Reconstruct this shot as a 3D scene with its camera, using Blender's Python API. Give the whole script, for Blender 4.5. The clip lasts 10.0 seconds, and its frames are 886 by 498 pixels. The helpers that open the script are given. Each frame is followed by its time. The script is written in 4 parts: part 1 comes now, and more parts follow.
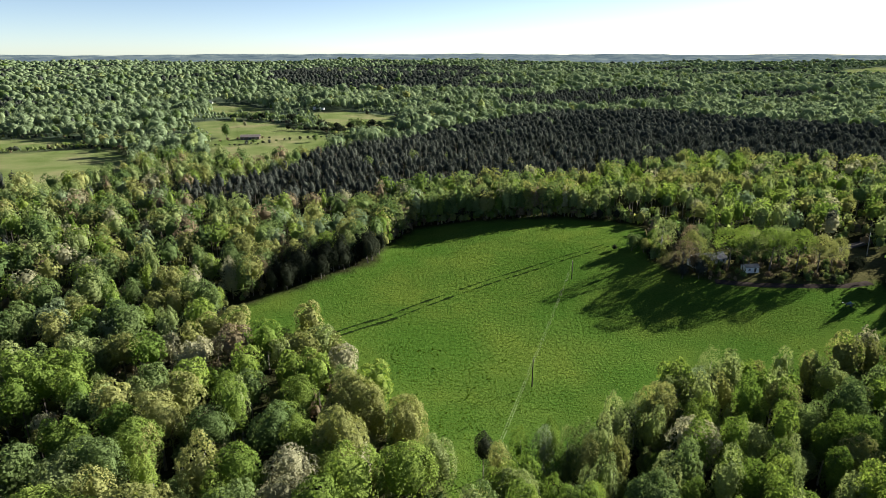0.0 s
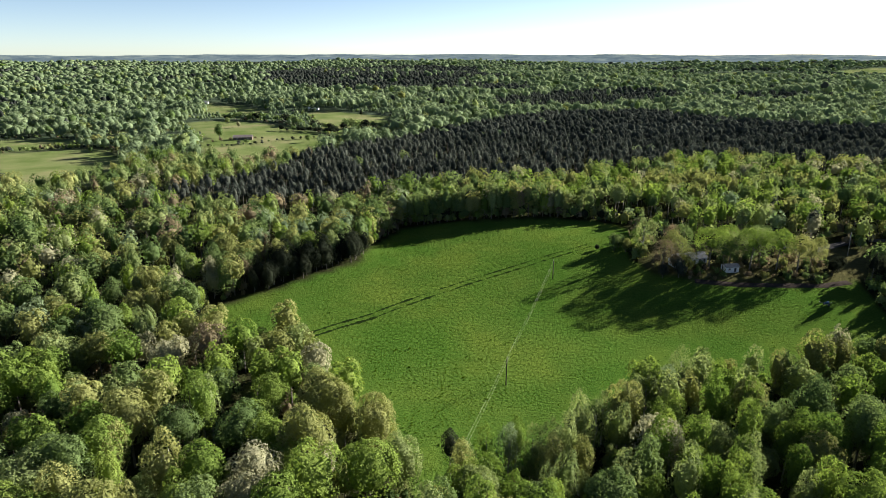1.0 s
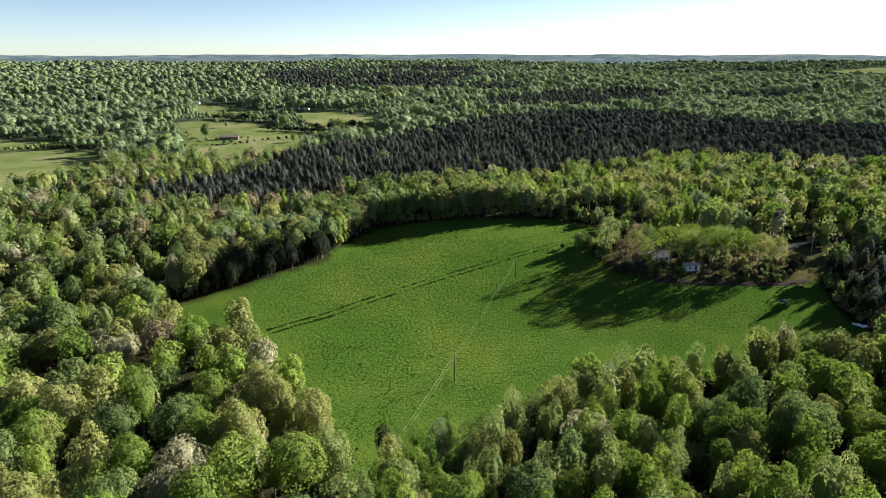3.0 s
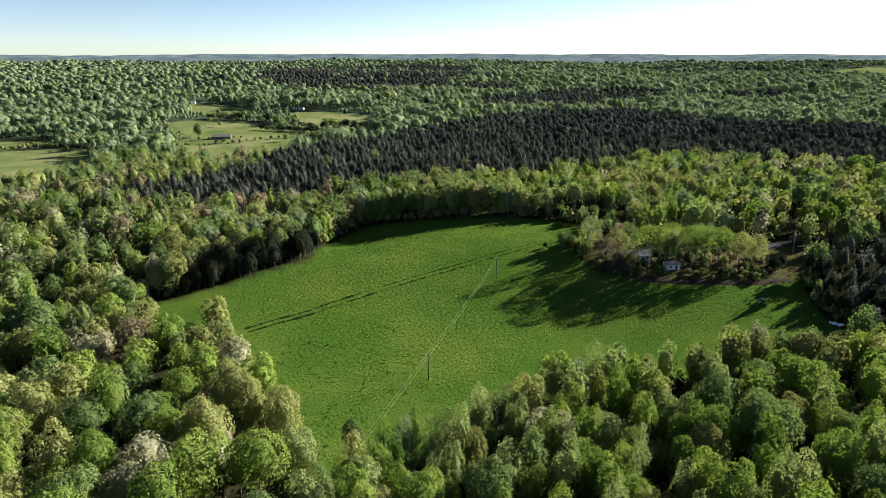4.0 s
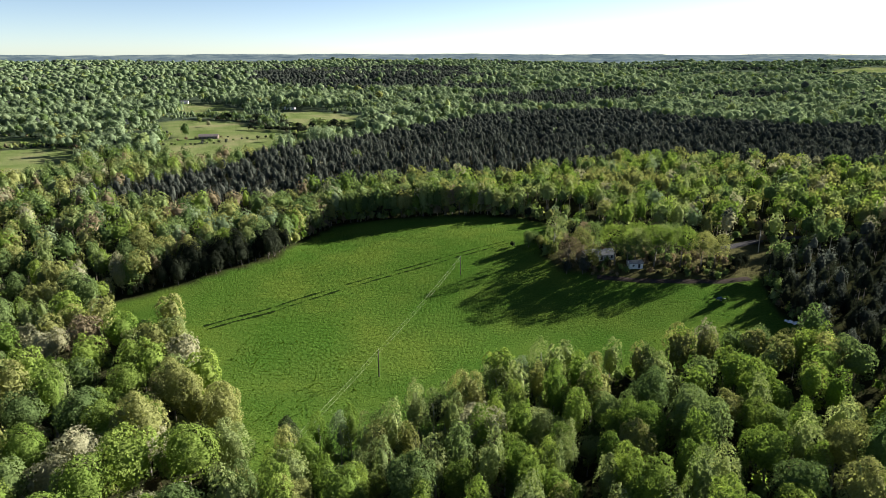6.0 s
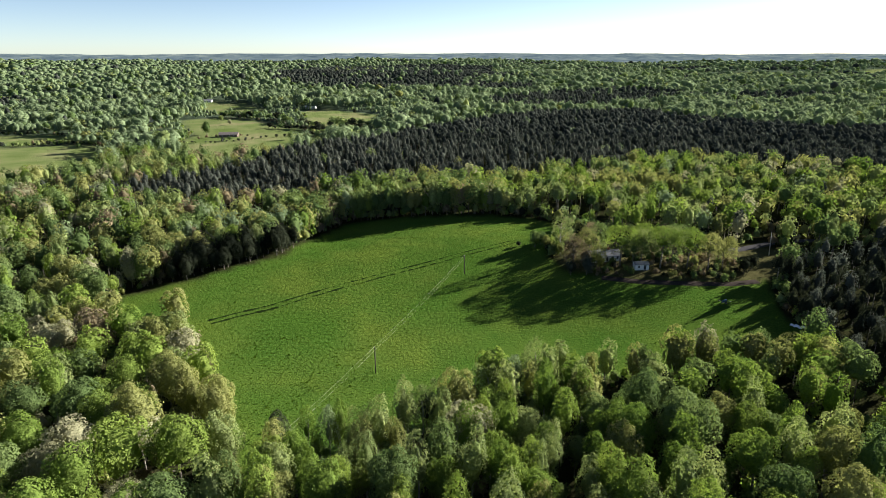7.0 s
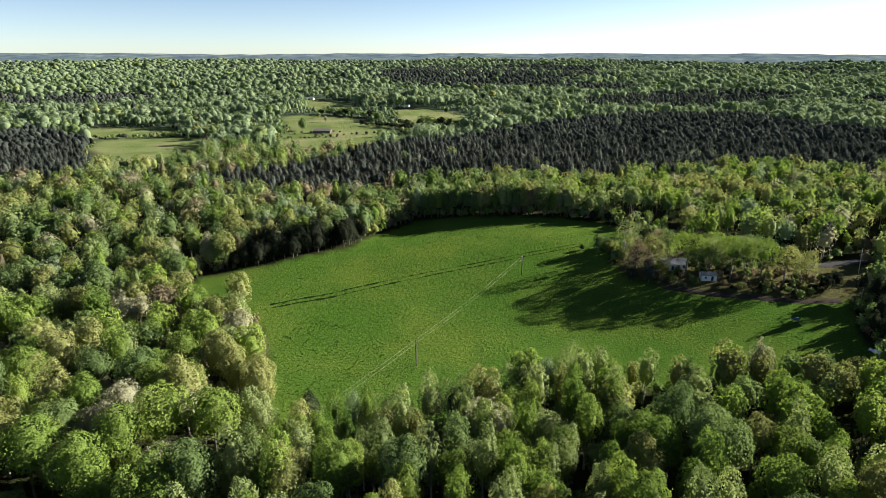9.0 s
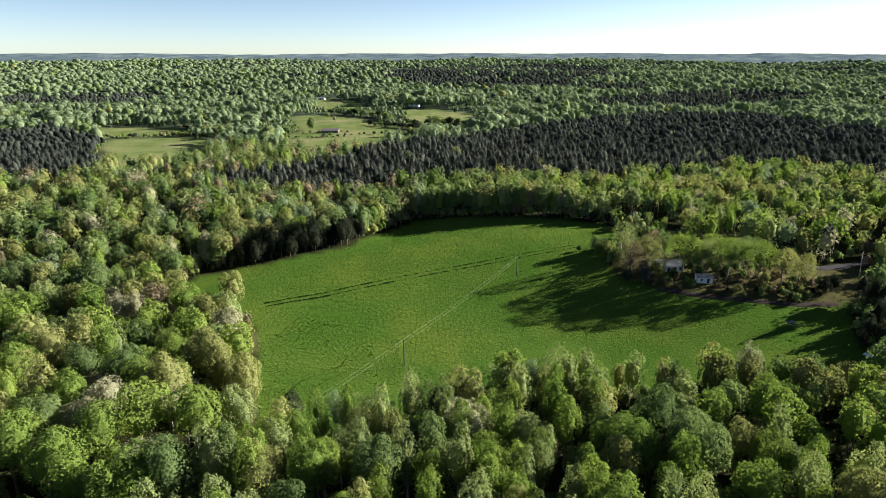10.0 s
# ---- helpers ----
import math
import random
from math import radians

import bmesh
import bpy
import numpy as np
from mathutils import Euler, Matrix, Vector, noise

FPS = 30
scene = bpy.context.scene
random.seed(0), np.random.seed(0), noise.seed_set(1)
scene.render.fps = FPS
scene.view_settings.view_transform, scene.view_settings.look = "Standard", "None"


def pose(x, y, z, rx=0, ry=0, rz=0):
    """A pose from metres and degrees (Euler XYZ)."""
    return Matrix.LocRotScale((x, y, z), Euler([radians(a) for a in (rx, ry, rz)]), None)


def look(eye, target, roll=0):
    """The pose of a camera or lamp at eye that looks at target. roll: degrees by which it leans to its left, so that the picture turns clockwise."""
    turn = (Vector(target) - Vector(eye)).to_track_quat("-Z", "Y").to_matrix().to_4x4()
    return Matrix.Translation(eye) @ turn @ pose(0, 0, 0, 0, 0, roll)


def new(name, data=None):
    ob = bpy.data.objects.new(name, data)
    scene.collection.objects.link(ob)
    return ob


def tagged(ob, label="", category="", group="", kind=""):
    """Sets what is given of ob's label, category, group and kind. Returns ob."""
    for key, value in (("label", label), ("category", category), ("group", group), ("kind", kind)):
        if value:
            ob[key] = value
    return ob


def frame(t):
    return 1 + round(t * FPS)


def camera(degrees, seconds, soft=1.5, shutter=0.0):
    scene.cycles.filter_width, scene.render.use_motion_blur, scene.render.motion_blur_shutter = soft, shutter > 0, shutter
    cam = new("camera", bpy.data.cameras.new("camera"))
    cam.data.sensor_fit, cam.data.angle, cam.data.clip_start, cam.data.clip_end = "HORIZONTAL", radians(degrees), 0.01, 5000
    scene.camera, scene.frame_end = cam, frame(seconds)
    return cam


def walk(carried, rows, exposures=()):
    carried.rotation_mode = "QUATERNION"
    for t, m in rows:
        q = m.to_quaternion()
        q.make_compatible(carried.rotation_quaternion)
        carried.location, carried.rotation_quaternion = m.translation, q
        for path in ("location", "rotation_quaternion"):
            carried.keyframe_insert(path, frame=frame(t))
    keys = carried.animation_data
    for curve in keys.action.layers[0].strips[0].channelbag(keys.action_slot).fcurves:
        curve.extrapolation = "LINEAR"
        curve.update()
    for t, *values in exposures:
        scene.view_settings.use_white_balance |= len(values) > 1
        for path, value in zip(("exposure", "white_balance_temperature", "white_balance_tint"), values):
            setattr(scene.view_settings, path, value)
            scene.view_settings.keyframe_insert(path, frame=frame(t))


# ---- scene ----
cam = camera(71.6, 10.0, soft=0.85)
METRES, EYE, TILT, LEAN, TURN = 85.0, 95.0, -17.8, 0.0, 0.0
ROWS = [
    (0.0, 0.0, 0.0, 0.0, 0.0, 0.0, -0.0),
    (0.5, 0.0493, -0.0087, -0.0017, 0.0, -0.0, 0.01),
    (1.0, 0.0954, -0.0164, -0.003, -0.02, 0.03, 0.0),
    (1.5, 0.1447, -0.0239, -0.0042, -0.02, 0.02, -0.0),
    (2.0, 0.1952, -0.0307, -0.0059, 0.04, 0.03, -0.01),
    (2.5, 0.2447, -0.0373, -0.0076, 0.04, 0.04, 0.0),
    (4.0, 0.393, -0.0554, -0.0133, 0.04, -0.01, -0.01),
    (4.5, 0.4428, -0.0615, -0.0151, -0.01, 0.0, 0.01),
    (5.0, 0.4924, -0.0675, -0.0166, -0.0, -0.0, 0.01),
    (5.5, 0.542, -0.0732, -0.0184, -0.05, -0.0, 0.03),
    (7.0, 0.692, -0.0888, -0.0231, 2.33, -0.07, -0.75),
    (7.5, 0.741, -0.0931, -0.0244, 4.31, -0.13, -1.38),
    (8.0, 0.7919, -0.0961, -0.0252, 6.64, -0.21, -2.12),
    (8.5, 0.841, -0.0968, -0.0254, 9.16, -0.3, -2.93),
    (9.0, 0.8914, -0.0941, -0.0245, 11.2, -0.41, -3.57),
    (9.5, 0.9421, -0.0867, -0.0214, 12.14, -0.5, -3.84),
    (10.0, 0.9912, -0.0751, -0.0169, 12.51, -0.5, -3.94),
]
walk(cam, [(t, pose(0, 0, EYE, TILT, LEAN, TURN) @ pose(METRES * x, METRES * y, METRES * z, 90 + pitch, roll, yaw)) for t, x, y, z, yaw, pitch, roll in ROWS])

SUN_AZ, SUN_EL = 57.0, 19.0     # degrees clockwise from +y, degrees up

# ---------------------------------------------------------------- light
world = bpy.data.worlds.new("sky")
scene.world = world
world.use_nodes = True
wn = world.node_tree
sky = wn.nodes.new("ShaderNodeTexSky")
sky.sky_type = "NISHITA"
sky.sun_disc = False
sky.sun_elevation, sky.sun_rotation = radians(SUN_EL), radians(SUN_AZ)
sky.air_density, sky.dust_density, sky.ozone_density = 0.48, 0.16, 0.3
wn.links.new(sky.outputs["Color"], wn.nodes["Background"].inputs["Color"])
wn.nodes["Background"].inputs["Strength"].default_value = 0.037
sun_data = bpy.data.lights.new("sun", "SUN")
sun_data.energy, sun_data.angle, sun_data.color = 5.0, radians(0.53), (1.0, 0.955, 0.88)
sun = new("sun", sun_data)
SUN_DIR = Vector((math.sin(radians(SUN_AZ)) * math.cos(radians(SUN_EL)), math.cos(radians(SUN_AZ)) * math.cos(radians(SUN_EL)), math.sin(radians(SUN_EL))))
sun.matrix_world = look(SUN_DIR * 300, (0, 0, 0))
scene.view_settings.exposure = 2.1


# ---------------------------------------------------------------- materials
def material(name):
    m = bpy.data.materials.new(name)
    m.use_nodes = True
    t = m.node_tree
    return m, t, t.nodes["Principled BSDF"], t.nodes["Material Output"]


def node(t, kind, **inputs):
    n = t.nodes.new(kind)
    for k, v in inputs.items():
        n.inputs[k].default_value = v
    return n


def ramp(t, fac, stops):
    r = t.nodes.new("ShaderNodeValToRGB")
    el = r.color_ramp.elements
    while len(el) < len(stops):
        el.new(0.5)
    for e, (p, c) in zip(el, stops):
        e.position, e.color = p, (*c, 1)
    t.links.new(fac, r.inputs["Fac"])
    return r.outputs["Color"]


def noise_tex(t, scale, detail=3.0, rough=0.6, coords="Object"):
    c = t.nodes.new("ShaderNodeTexCoord")
    n = node(t, "ShaderNodeTexNoise", Scale=scale, Detail=detail, Roughness=rough)
    t.links.new(c.outputs[coords], n.inputs["Vector"])
    return n.outputs["Fac"]


def mix(t, fac, a, b, mode="MIX"):
    m = t.nodes.new("ShaderNodeMix")
    m.data_type, m.blend_type = "RGBA", mode
    for sock, v in ((m.inputs[0], fac), (m.inputs[6], a), (m.inputs[7], b)):
        if isinstance(v, (int, float)):
            sock.default_value = v
        elif isinstance(v, tuple):
            sock.default_value = (*v, 1)
        else:
            t.links.new(v, sock)
    return m.outputs[2]


def leaf_material(name, dark, light, back, through_share=0.38, gloss=0.85):
    """Thin leaf sprays: a diffuse face and light coming through; every tree has a tint of its own."""
    m, t, p, out = material(name)
    at = t.nodes.new("ShaderNodeAttribute")
    at.attribute_name = "tint"
    oi = t.nodes.new("ShaderNodeObjectInfo")
    add = t.nodes.new("ShaderNodeMath")
    add.operation = "ADD"
    t.links.new(at.outputs["Fac"], add.inputs[0])
    t.links.new(oi.outputs["Random"], add.inputs[1])
    fr = t.nodes.new("ShaderNodeMath")
    fr.operation = "FRACT"
    t.links.new(add.outputs[0], fr.inputs[0])
    tree = ramp(t, fr.outputs[0], [(0.0, dark), (1.0, light)])
    geo = t.nodes.new("ShaderNodeNewGeometry")
    spray = ramp(t, geo.outputs["Random Per Island"], [(0.0, (0.88, 0.89, 0.87)), (0.6, (1.0, 1.0, 1.0)), (1.0, (1.08, 1.07, 1.05))])
    grain = noise_tex(t, 1.6, 3, 0.7)
    bu = node(t, "ShaderNodeBump", Strength=0.8, Distance=0.5)
    t.links.new(grain, bu.inputs["Height"])
    t.links.new(bu.outputs[0], p.inputs["Normal"])
    clump = ramp(t, grain, [(0.3, (0.68, 0.7, 0.66)), (0.5, (1.0, 1.0, 1.0)), (0.7, (1.25, 1.22, 1.2))])
    col = mix(t, 1.0, mix(t, 1.0, tree, spray, "MULTIPLY"), clump, "MULTIPLY")
    t.links.new(col, p.inputs["Base Color"])
    p.inputs["Roughness"].default_value = gloss
    p.inputs["Specular IOR Level"].default_value = 0.0
    tr = node(t, "ShaderNodeBsdfTranslucent")
    t.links.new(mix(t, 1.0, col, back, "MULTIPLY"), tr.inputs["Color"])
    ms = node(t, "ShaderNodeMixShader", Fac=through_share)
    t.links.new(p.outputs[0], ms.inputs[1])
    t.links.new(tr.outputs[0], ms.inputs[2])
    t.links.new(ms.outputs[0], out.inputs["Surface"])
    return m


LEAF = {
    "fresh": leaf_material("leaf_fresh_green", (0.088, 0.138, 0.03), (0.168, 0.22, 0.052), (1.5, 1.55, 1.0)),
    "mid": leaf_material("leaf_mid_green", (0.064, 0.1, 0.036), (0.13, 0.172, 0.064), (1.45, 1.5, 1.1)),
    "pale": leaf_material("leaf_pale_green", (0.13, 0.168, 0.066), (0.195, 0.232, 0.094), (1.5, 1.5, 1.1)),
    "olive": leaf_material("leaf_olive_catkin", (0.142, 0.156, 0.054), (0.222, 0.232, 0.088), (1.45, 1.45, 1.05)),
    "blossom": leaf_material("leaf_cream_buds", (0.195, 0.195, 0.118), (0.275, 0.27, 0.168), (1.3, 1.3, 1.1)),
    "rust": leaf_material("leaf_russet_buds", (0.13, 0.108, 0.066), (0.195, 0.162, 0.1), (1.3, 1.2, 1.1)),
    "pine": leaf_material("needles_pine", (0.028, 0.034, 0.029), (0.08, 0.089, 0.073), (1.2, 1.25, 1.15)),
    "cedar": leaf_material("needles_cedar", (0.014, 0.018, 0.012), (0.038, 0.045, 0.029), (1.0, 1.0, 0.8)),
    # grey-green leaf, its paleness and blue standing in for haze over far woods
    "grey": leaf_material("leaf_grey_green_haze", (0.12, 0.162, 0.088), (0.18, 0.226, 0.124), (1.5, 1.5, 1.3)),
}
LEAF_KEYS = list(LEAF)


def bark_material(name, a, b):
    m, t, p, out = material(name)
    t.links.new(ramp(t, noise_tex(t, 3.0, 4), [(0.3, a), (0.75, b)]), p.inputs["Base Color"])
    p.inputs["Roughness"].default_value = 0.9
    bu = node(t, "ShaderNodeBump", Strength=0.6, Distance=0.05)
    t.links.new(noise_tex(t, 9.0, 4), bu.inputs["Height"])
    t.links.new(bu.outputs[0], p.inputs["Normal"])
    return m


BARK = bark_material("bark_grey_brown", (0.06, 0.05, 0.04), (0.2, 0.17, 0.14))
BARK_PALE = bark_material("bark_pale_grey", (0.16, 0.15, 0.13), (0.36, 0.34, 0.31))
WOOD_POLE = bark_material("weathered_pole_wood", (0.04, 0.03, 0.024), (0.1, 0.085, 0.07))
POLE_PALE = bark_material("bleached_pole_wood", (0.3, 0.27, 0.23), (0.5, 0.46, 0.4))


def plain(name, a, b, rough=0.7, metal=0.0, scale=2.0, bump=0.0):
    m, t, p, out = material(name)
    n = noise_tex(t, scale, 5)
    t.links.new(ramp(t, n, [(0.3, a), (0.7, b)]), p.inputs["Base Color"])
    p.inputs["Roughness"].default_value, p.inputs["Metallic"].default_value = rough, metal
    p.inputs["Specular IOR Level"].default_value = 0.5 if rough < 0.85 else 0.0
    if bump:
        bu = node(t, "ShaderNodeBump", Strength=0.6, Distance=bump)
        t.links.new(noise_tex(t, scale * 6, 4), bu.inputs["Height"])
        t.links.new(bu.outputs[0], p.inputs["Normal"])
    return m


def ground_material():
    """Leaf litter under the woods; meadow grass, drier pasture and bare earth where the cover says so."""
    m, t, p, out = material("ground_cover")

    def cover(name):
        a = t.nodes.new("ShaderNodeAttribute")
        a.attribute_name = name
        return a.outputs["Fac"]
    # litter is near black to deepen the shade in gaps between trees
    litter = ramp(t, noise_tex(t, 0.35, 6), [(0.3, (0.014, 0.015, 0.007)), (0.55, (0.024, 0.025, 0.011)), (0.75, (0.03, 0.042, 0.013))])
    fine = ramp(t, noise_tex(t, 1.3, 5, 0.7), [(0.3, (0.03, 0.062, 0.01)), (0.5, (0.049, 0.088, 0.014)), (0.7, (0.074, 0.116, 0.02))])
    broad = ramp(t, noise_tex(t, 0.028, 3), [(0.35, (0.8, 0.93, 0.85)), (0.5, (1.0, 1.0, 1.0)), (0.66, (1.35, 1.15, 1.15))])
    grass = mix(t, 1.0, fine, broad, "MULTIPLY")
    dry = ramp(t, noise_tex(t, 0.02, 6), [(0.35, (0.085, 0.118, 0.034)), (0.5, (0.125, 0.15, 0.055)), (0.68, (0.185, 0.175, 0.088))])
    earth = ramp(t, noise_tex(t, 0.6, 5), [(0.3, (0.08, 0.06, 0.035)), (0.7, (0.14, 0.11, 0.06))])
    # far ground in treetop tones, lightened as haze would lift the gaps
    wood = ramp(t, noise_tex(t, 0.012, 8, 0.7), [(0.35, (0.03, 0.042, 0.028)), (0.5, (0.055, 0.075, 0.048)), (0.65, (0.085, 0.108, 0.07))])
    col = mix(t, cover("hazy_canopy"), litter, wood)
    col = mix(t, cover("grass"), col, grass)
    col = mix(t, cover("pasture"), col, dry)
    col = mix(t, cover("earth"), col, earth)
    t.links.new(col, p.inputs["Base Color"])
    p.inputs["Roughness"].default_value = 0.95
    p.inputs["Specular IOR Level"].default_value = 0.0
    b1 = node(t, "ShaderNodeBump", Strength=1.0, Distance=0.7)
    t.links.new(noise_tex(t, 0.8, 6, 0.7), b1.inputs["Height"])
    t.links.new(b1.outputs[0], p.inputs["Normal"])
    return m


GROUND = ground_material()
GRASS = leaf_material("grass_blades", (0.045, 0.084, 0.012), (0.078, 0.125, 0.02), (1.4, 1.5, 0.9), 0.5)
# gravel darkened: the shade of the roadside trees is put into its colour
GRAVEL = plain("shaded_road_gravel", (0.036, 0.035, 0.036), (0.06, 0.058, 0.06), 0.9, 0, 0.8, 0.03)
WHITE = plain("white_siding", (0.68, 0.68, 0.66), (0.8, 0.8, 0.78), 0.6, 0, 1.2)
ROOF = plain("grey_shingle", (0.14, 0.14, 0.15), (0.26, 0.26, 0.28), 0.85, 0, 2.0, 0.02)
TIN = plain("galvanised_roof", (0.4, 0.42, 0.45), (0.58, 0.6, 0.62), 0.4, 0.7, 0.7)
DARK = plain("dark_opening", (0.02, 0.02, 0.022), (0.04, 0.04, 0.045), 0.3)
METAL = plain("dull_metal", (0.16, 0.165, 0.18), (0.3, 0.31, 0.33), 0.55, 0.7)
WIRE = plain("aluminium_wire", (0.42, 0.44, 0.3), (0.55, 0.56, 0.4), 0.5, 0.4)
PLASTIC = plain("white_plastic_sheet", (0.7, 0.72, 0.76), (0.85, 0.86, 0.9), 0.45, 0, 1.0, 0.05)
PAINT_BLUE = plain("faded_blue_paint", (0.06, 0.1, 0.16), (0.12, 0.17, 0.24), 0.85)
RUBBER = plain("black_rubber", (0.02, 0.02, 0.02), (0.05, 0.05, 0.05), 0.8)


# ---------------------------------------------------------------- lie of the land
def step(a, b, v):
    u = np.clip((np.asarray(v, float) - a) / (b - a), 0, 1)
    return u * u * (3 - 2 * u)


def hump(v, c, w):
    return np.exp(-(np.asarray(v, float) - c) ** 2 / (2 * w * w))


def waves(x, y, length, seed):
    """Smooth rolling unevenness of about that wavelength, -1 to 1."""
    r = np.random.default_rng(seed)
    out = 0
    for _ in range(6):
        a, k, ph = r.uniform(0, 2 * math.pi), 2 * math.pi / (length * r.uniform(0.7, 1.5)), r.uniform(0, 6.28)
        out = out + np.sin(k * (x * math.cos(a) + y * math.sin(a)) + ph)
    return out / 3.2


def height(x, y):
    x, y = np.asarray(x, float), np.asarray(y, float)
    r = np.hypot(x, y)
    z = -8 + 8 * step(150, 310, y) + 5 * step(300, 900, r) + 8 * step(900, 1700, r) + 31 * step(1600, 5200, r)
    z = z + 5 * hump(x, -60, 45) * hump(y, 120, 70) + 4 * hump(x, 140, 40) * hump(y, 270, 35)
    z = z + 3 * hump(x, 60, 60) * hump(y, 330, 40) - 4 * hump(x, -30, 60) * hump(y, 370, 40)
    z = z + 8 * step(150, 400, x) * hump(y, 560, 200) + 20 * hump(x, -350, 500) * hump(y, 1700, 260)
    z = z + 5 * step(500, 1200, r) * waves(x, y, 700, 3) + 9 * step(1800, 3500, r) * waves(x, y, 1500, 4)
    z = z - 5.5 * hump(x, -26, 24) * hump(y, 326, 22) - 2 * hump(x, 90, 40) * hump(y, 215, 24)
    return z + 0.25 * waves(x, y, 45, 5)


def inside(poly, x, y):
    """Which of the places lie in the outline."""
    res = np.zeros(np.shape(x), bool)
    n = len(poly)
    for i in range(n):
        (x1, y1), (x2, y2) = poly[i], poly[(i + 1) % n]
        if y1 == y2:
            continue
        cross = ((y1 > y) != (y2 > y)) & (x < (x2 - x1) * (y - y1) / (y2 - y1) + x1)
        res ^= cross
    return res


def edge_distance(poly, x, y):
    """Metres to the outline, positive inside it."""
    d = np.full(np.shape(x), 1e9)
    n = len(poly)
    for i in range(n):
        (x1, y1), (x2, y2) = poly[i], poly[(i + 1) % n]
        dx, dy = x2 - x1, y2 - y1
        u = np.clip(((x - x1) * dx + (y - y1) * dy) / (dx * dx + dy * dy + 1e-9), 0, 1)
        d = np.minimum(d, np.hypot(x - x1 - u * dx, y - y1 - u * dy))
    return np.where(inside(poly, x, y), d, -d)


MEADOW = [(4.5, 109), (9, 109), (10.5, 118), (15, 127), (34, 133), (47, 141), (57, 151), (68, 161), (84, 171), (116, 177), (134, 181), (152, 187),
          (170, 182), (187, 200), (185, 214), (184, 228), (190, 250), (173, 245), (153, 244), (135, 246), (117, 250), (101, 260), (96, 275), (100, 290), (108, 302),
          (110, 322), (98, 338), (72, 349), (24, 350), (-14, 351), (-27, 330), (-32, 298), (-31, 279), (-42, 265), (-56, 252), (-67, 240), (-85, 228), (-85, 212),
          (-67, 198), (-56, 196), (-43, 191), (-33, 183), (-22, 165), (-12, 145), (0, 122)]
YARD = [(117, 250), (153, 246), (190, 251), (203, 262), (218, 279), (214, 291), (190, 297), (150, 301), (124, 296), (108, 286), (101, 262)]
PASTURES = [
    [(-500, 690), (-438, 702), (-383, 665), (-375, 640), (-400, 606), (-460, 590), (-540, 630)],
    [(-430, 575), (-395, 592), (-364, 612), (-330, 606), (-280, 560), (-250, 482), (-247, 445), (-272, 408), (-330, 440)],
    [(-333, 827), (-302, 862), (-207, 803), (-118, 690), (-95, 600), (-119, 534), (-169, 504), (-200, 535), (-240, 620), (-250, 680), (-289, 735)],
    [(-408, 1040), (-432, 1108), (-400, 1124), (-333, 1076), (-269, 980), (-225, 880), (-250, 862), (-300, 890), (-340, 930)],
    [(-205, 923), (-160, 965), (-67, 886), (-60, 720), (-113, 695), (-145, 750), (-165, 850)],
    [(-440, 738), (-330, 738), (-322, 765), (-440, 762)],
    [(-392, 815), (-388, 842), (-350, 842), (-345, 800), (-370, 795)],
    [(461, 716), (521, 692), (590, 740), (600, 790), (505, 775)],
    [(806, 1992), (900, 2330), (1120, 2417), (1250, 2250), (1100, 2000)],
    [(1350, 2100), (1400, 2450), (1800, 2610), (1900, 2300), (1600, 2100)],
    [(-900, 1130), (-850, 1230), (-700, 1250), (-690, 1190), (-780, 1100)],
]
PINE_STANDS = [
    [(-190, 372), (-100, 352), (-51, 378), (6, 412), (85, 424), (161, 480), (236, 500), (296, 452), (360, 425), (520, 540), (470, 640), (411, 650),
     (344, 740), (306, 920), (178, 900), (69, 780), (-47, 608), (-110, 536), (-125, 444), (-166, 400)],
    [(-420, 1500), (-615, 2300), (-579, 2800), (-229, 3000), (150, 2800), (120, 1650), (-5, 1310), (-159, 1245), (-267, 1350)],
    [(97, 1130), (242, 1257), (410, 1331), (480, 1214), (397, 1065), (191, 985), (79, 930)],
    [(-340, 350), (-270, 352), (-300, 440), (-390, 525), (-516, 590), (-560, 520)],
    [(-760, 740), (-640, 830), (-640, 1000), (-725, 1050), (-900, 900)],
    [(183, 186), (181, 206), (180, 226), (188, 252), (222, 272), (262, 290), (340, 300), (330, 180), (250, 160), (212, 168), (192, 176)],
    [(600, 2300), (900, 2700), (1100, 2750), (900, 2450)],
]
# the line's west end is added to stand in for deep shade
CEDAR_LINE = [(-33, 294), (-34, 281), (-45, 267), (-58, 254), (-70, 242)]
ROAD = [(150, 297), (172, 291), (192, 288.5), (208, 298), (222, 305.5), (240, 306), (262, 301), (290, 304)]


def near_line(pts, x, y):
    d = np.full(np.shape(x), 1e9)
    for (x1, y1), (x2, y2) in zip(pts, pts[1:]):
        dx, dy = x2 - x1, y2 - y1
        u = np.clip(((x - x1) * dx + (y - y1) * dy) / (dx * dx + dy * dy), 0, 1)
        d = np.minimum(d, np.hypot(x - x1 - u * dx, y - y1 - u * dy))
    return d


def mesh_object(name, verts, faces, mats, parent=None, smooth=False):
    me = bpy.data.meshes.new(name)
    me.from_pydata(verts, [], faces)
    for m in mats:
        me.materials.append(m)
    if smooth:
        me.shade_smooth()
    ob = new(name, me)
    ob.parent = parent
    return ob


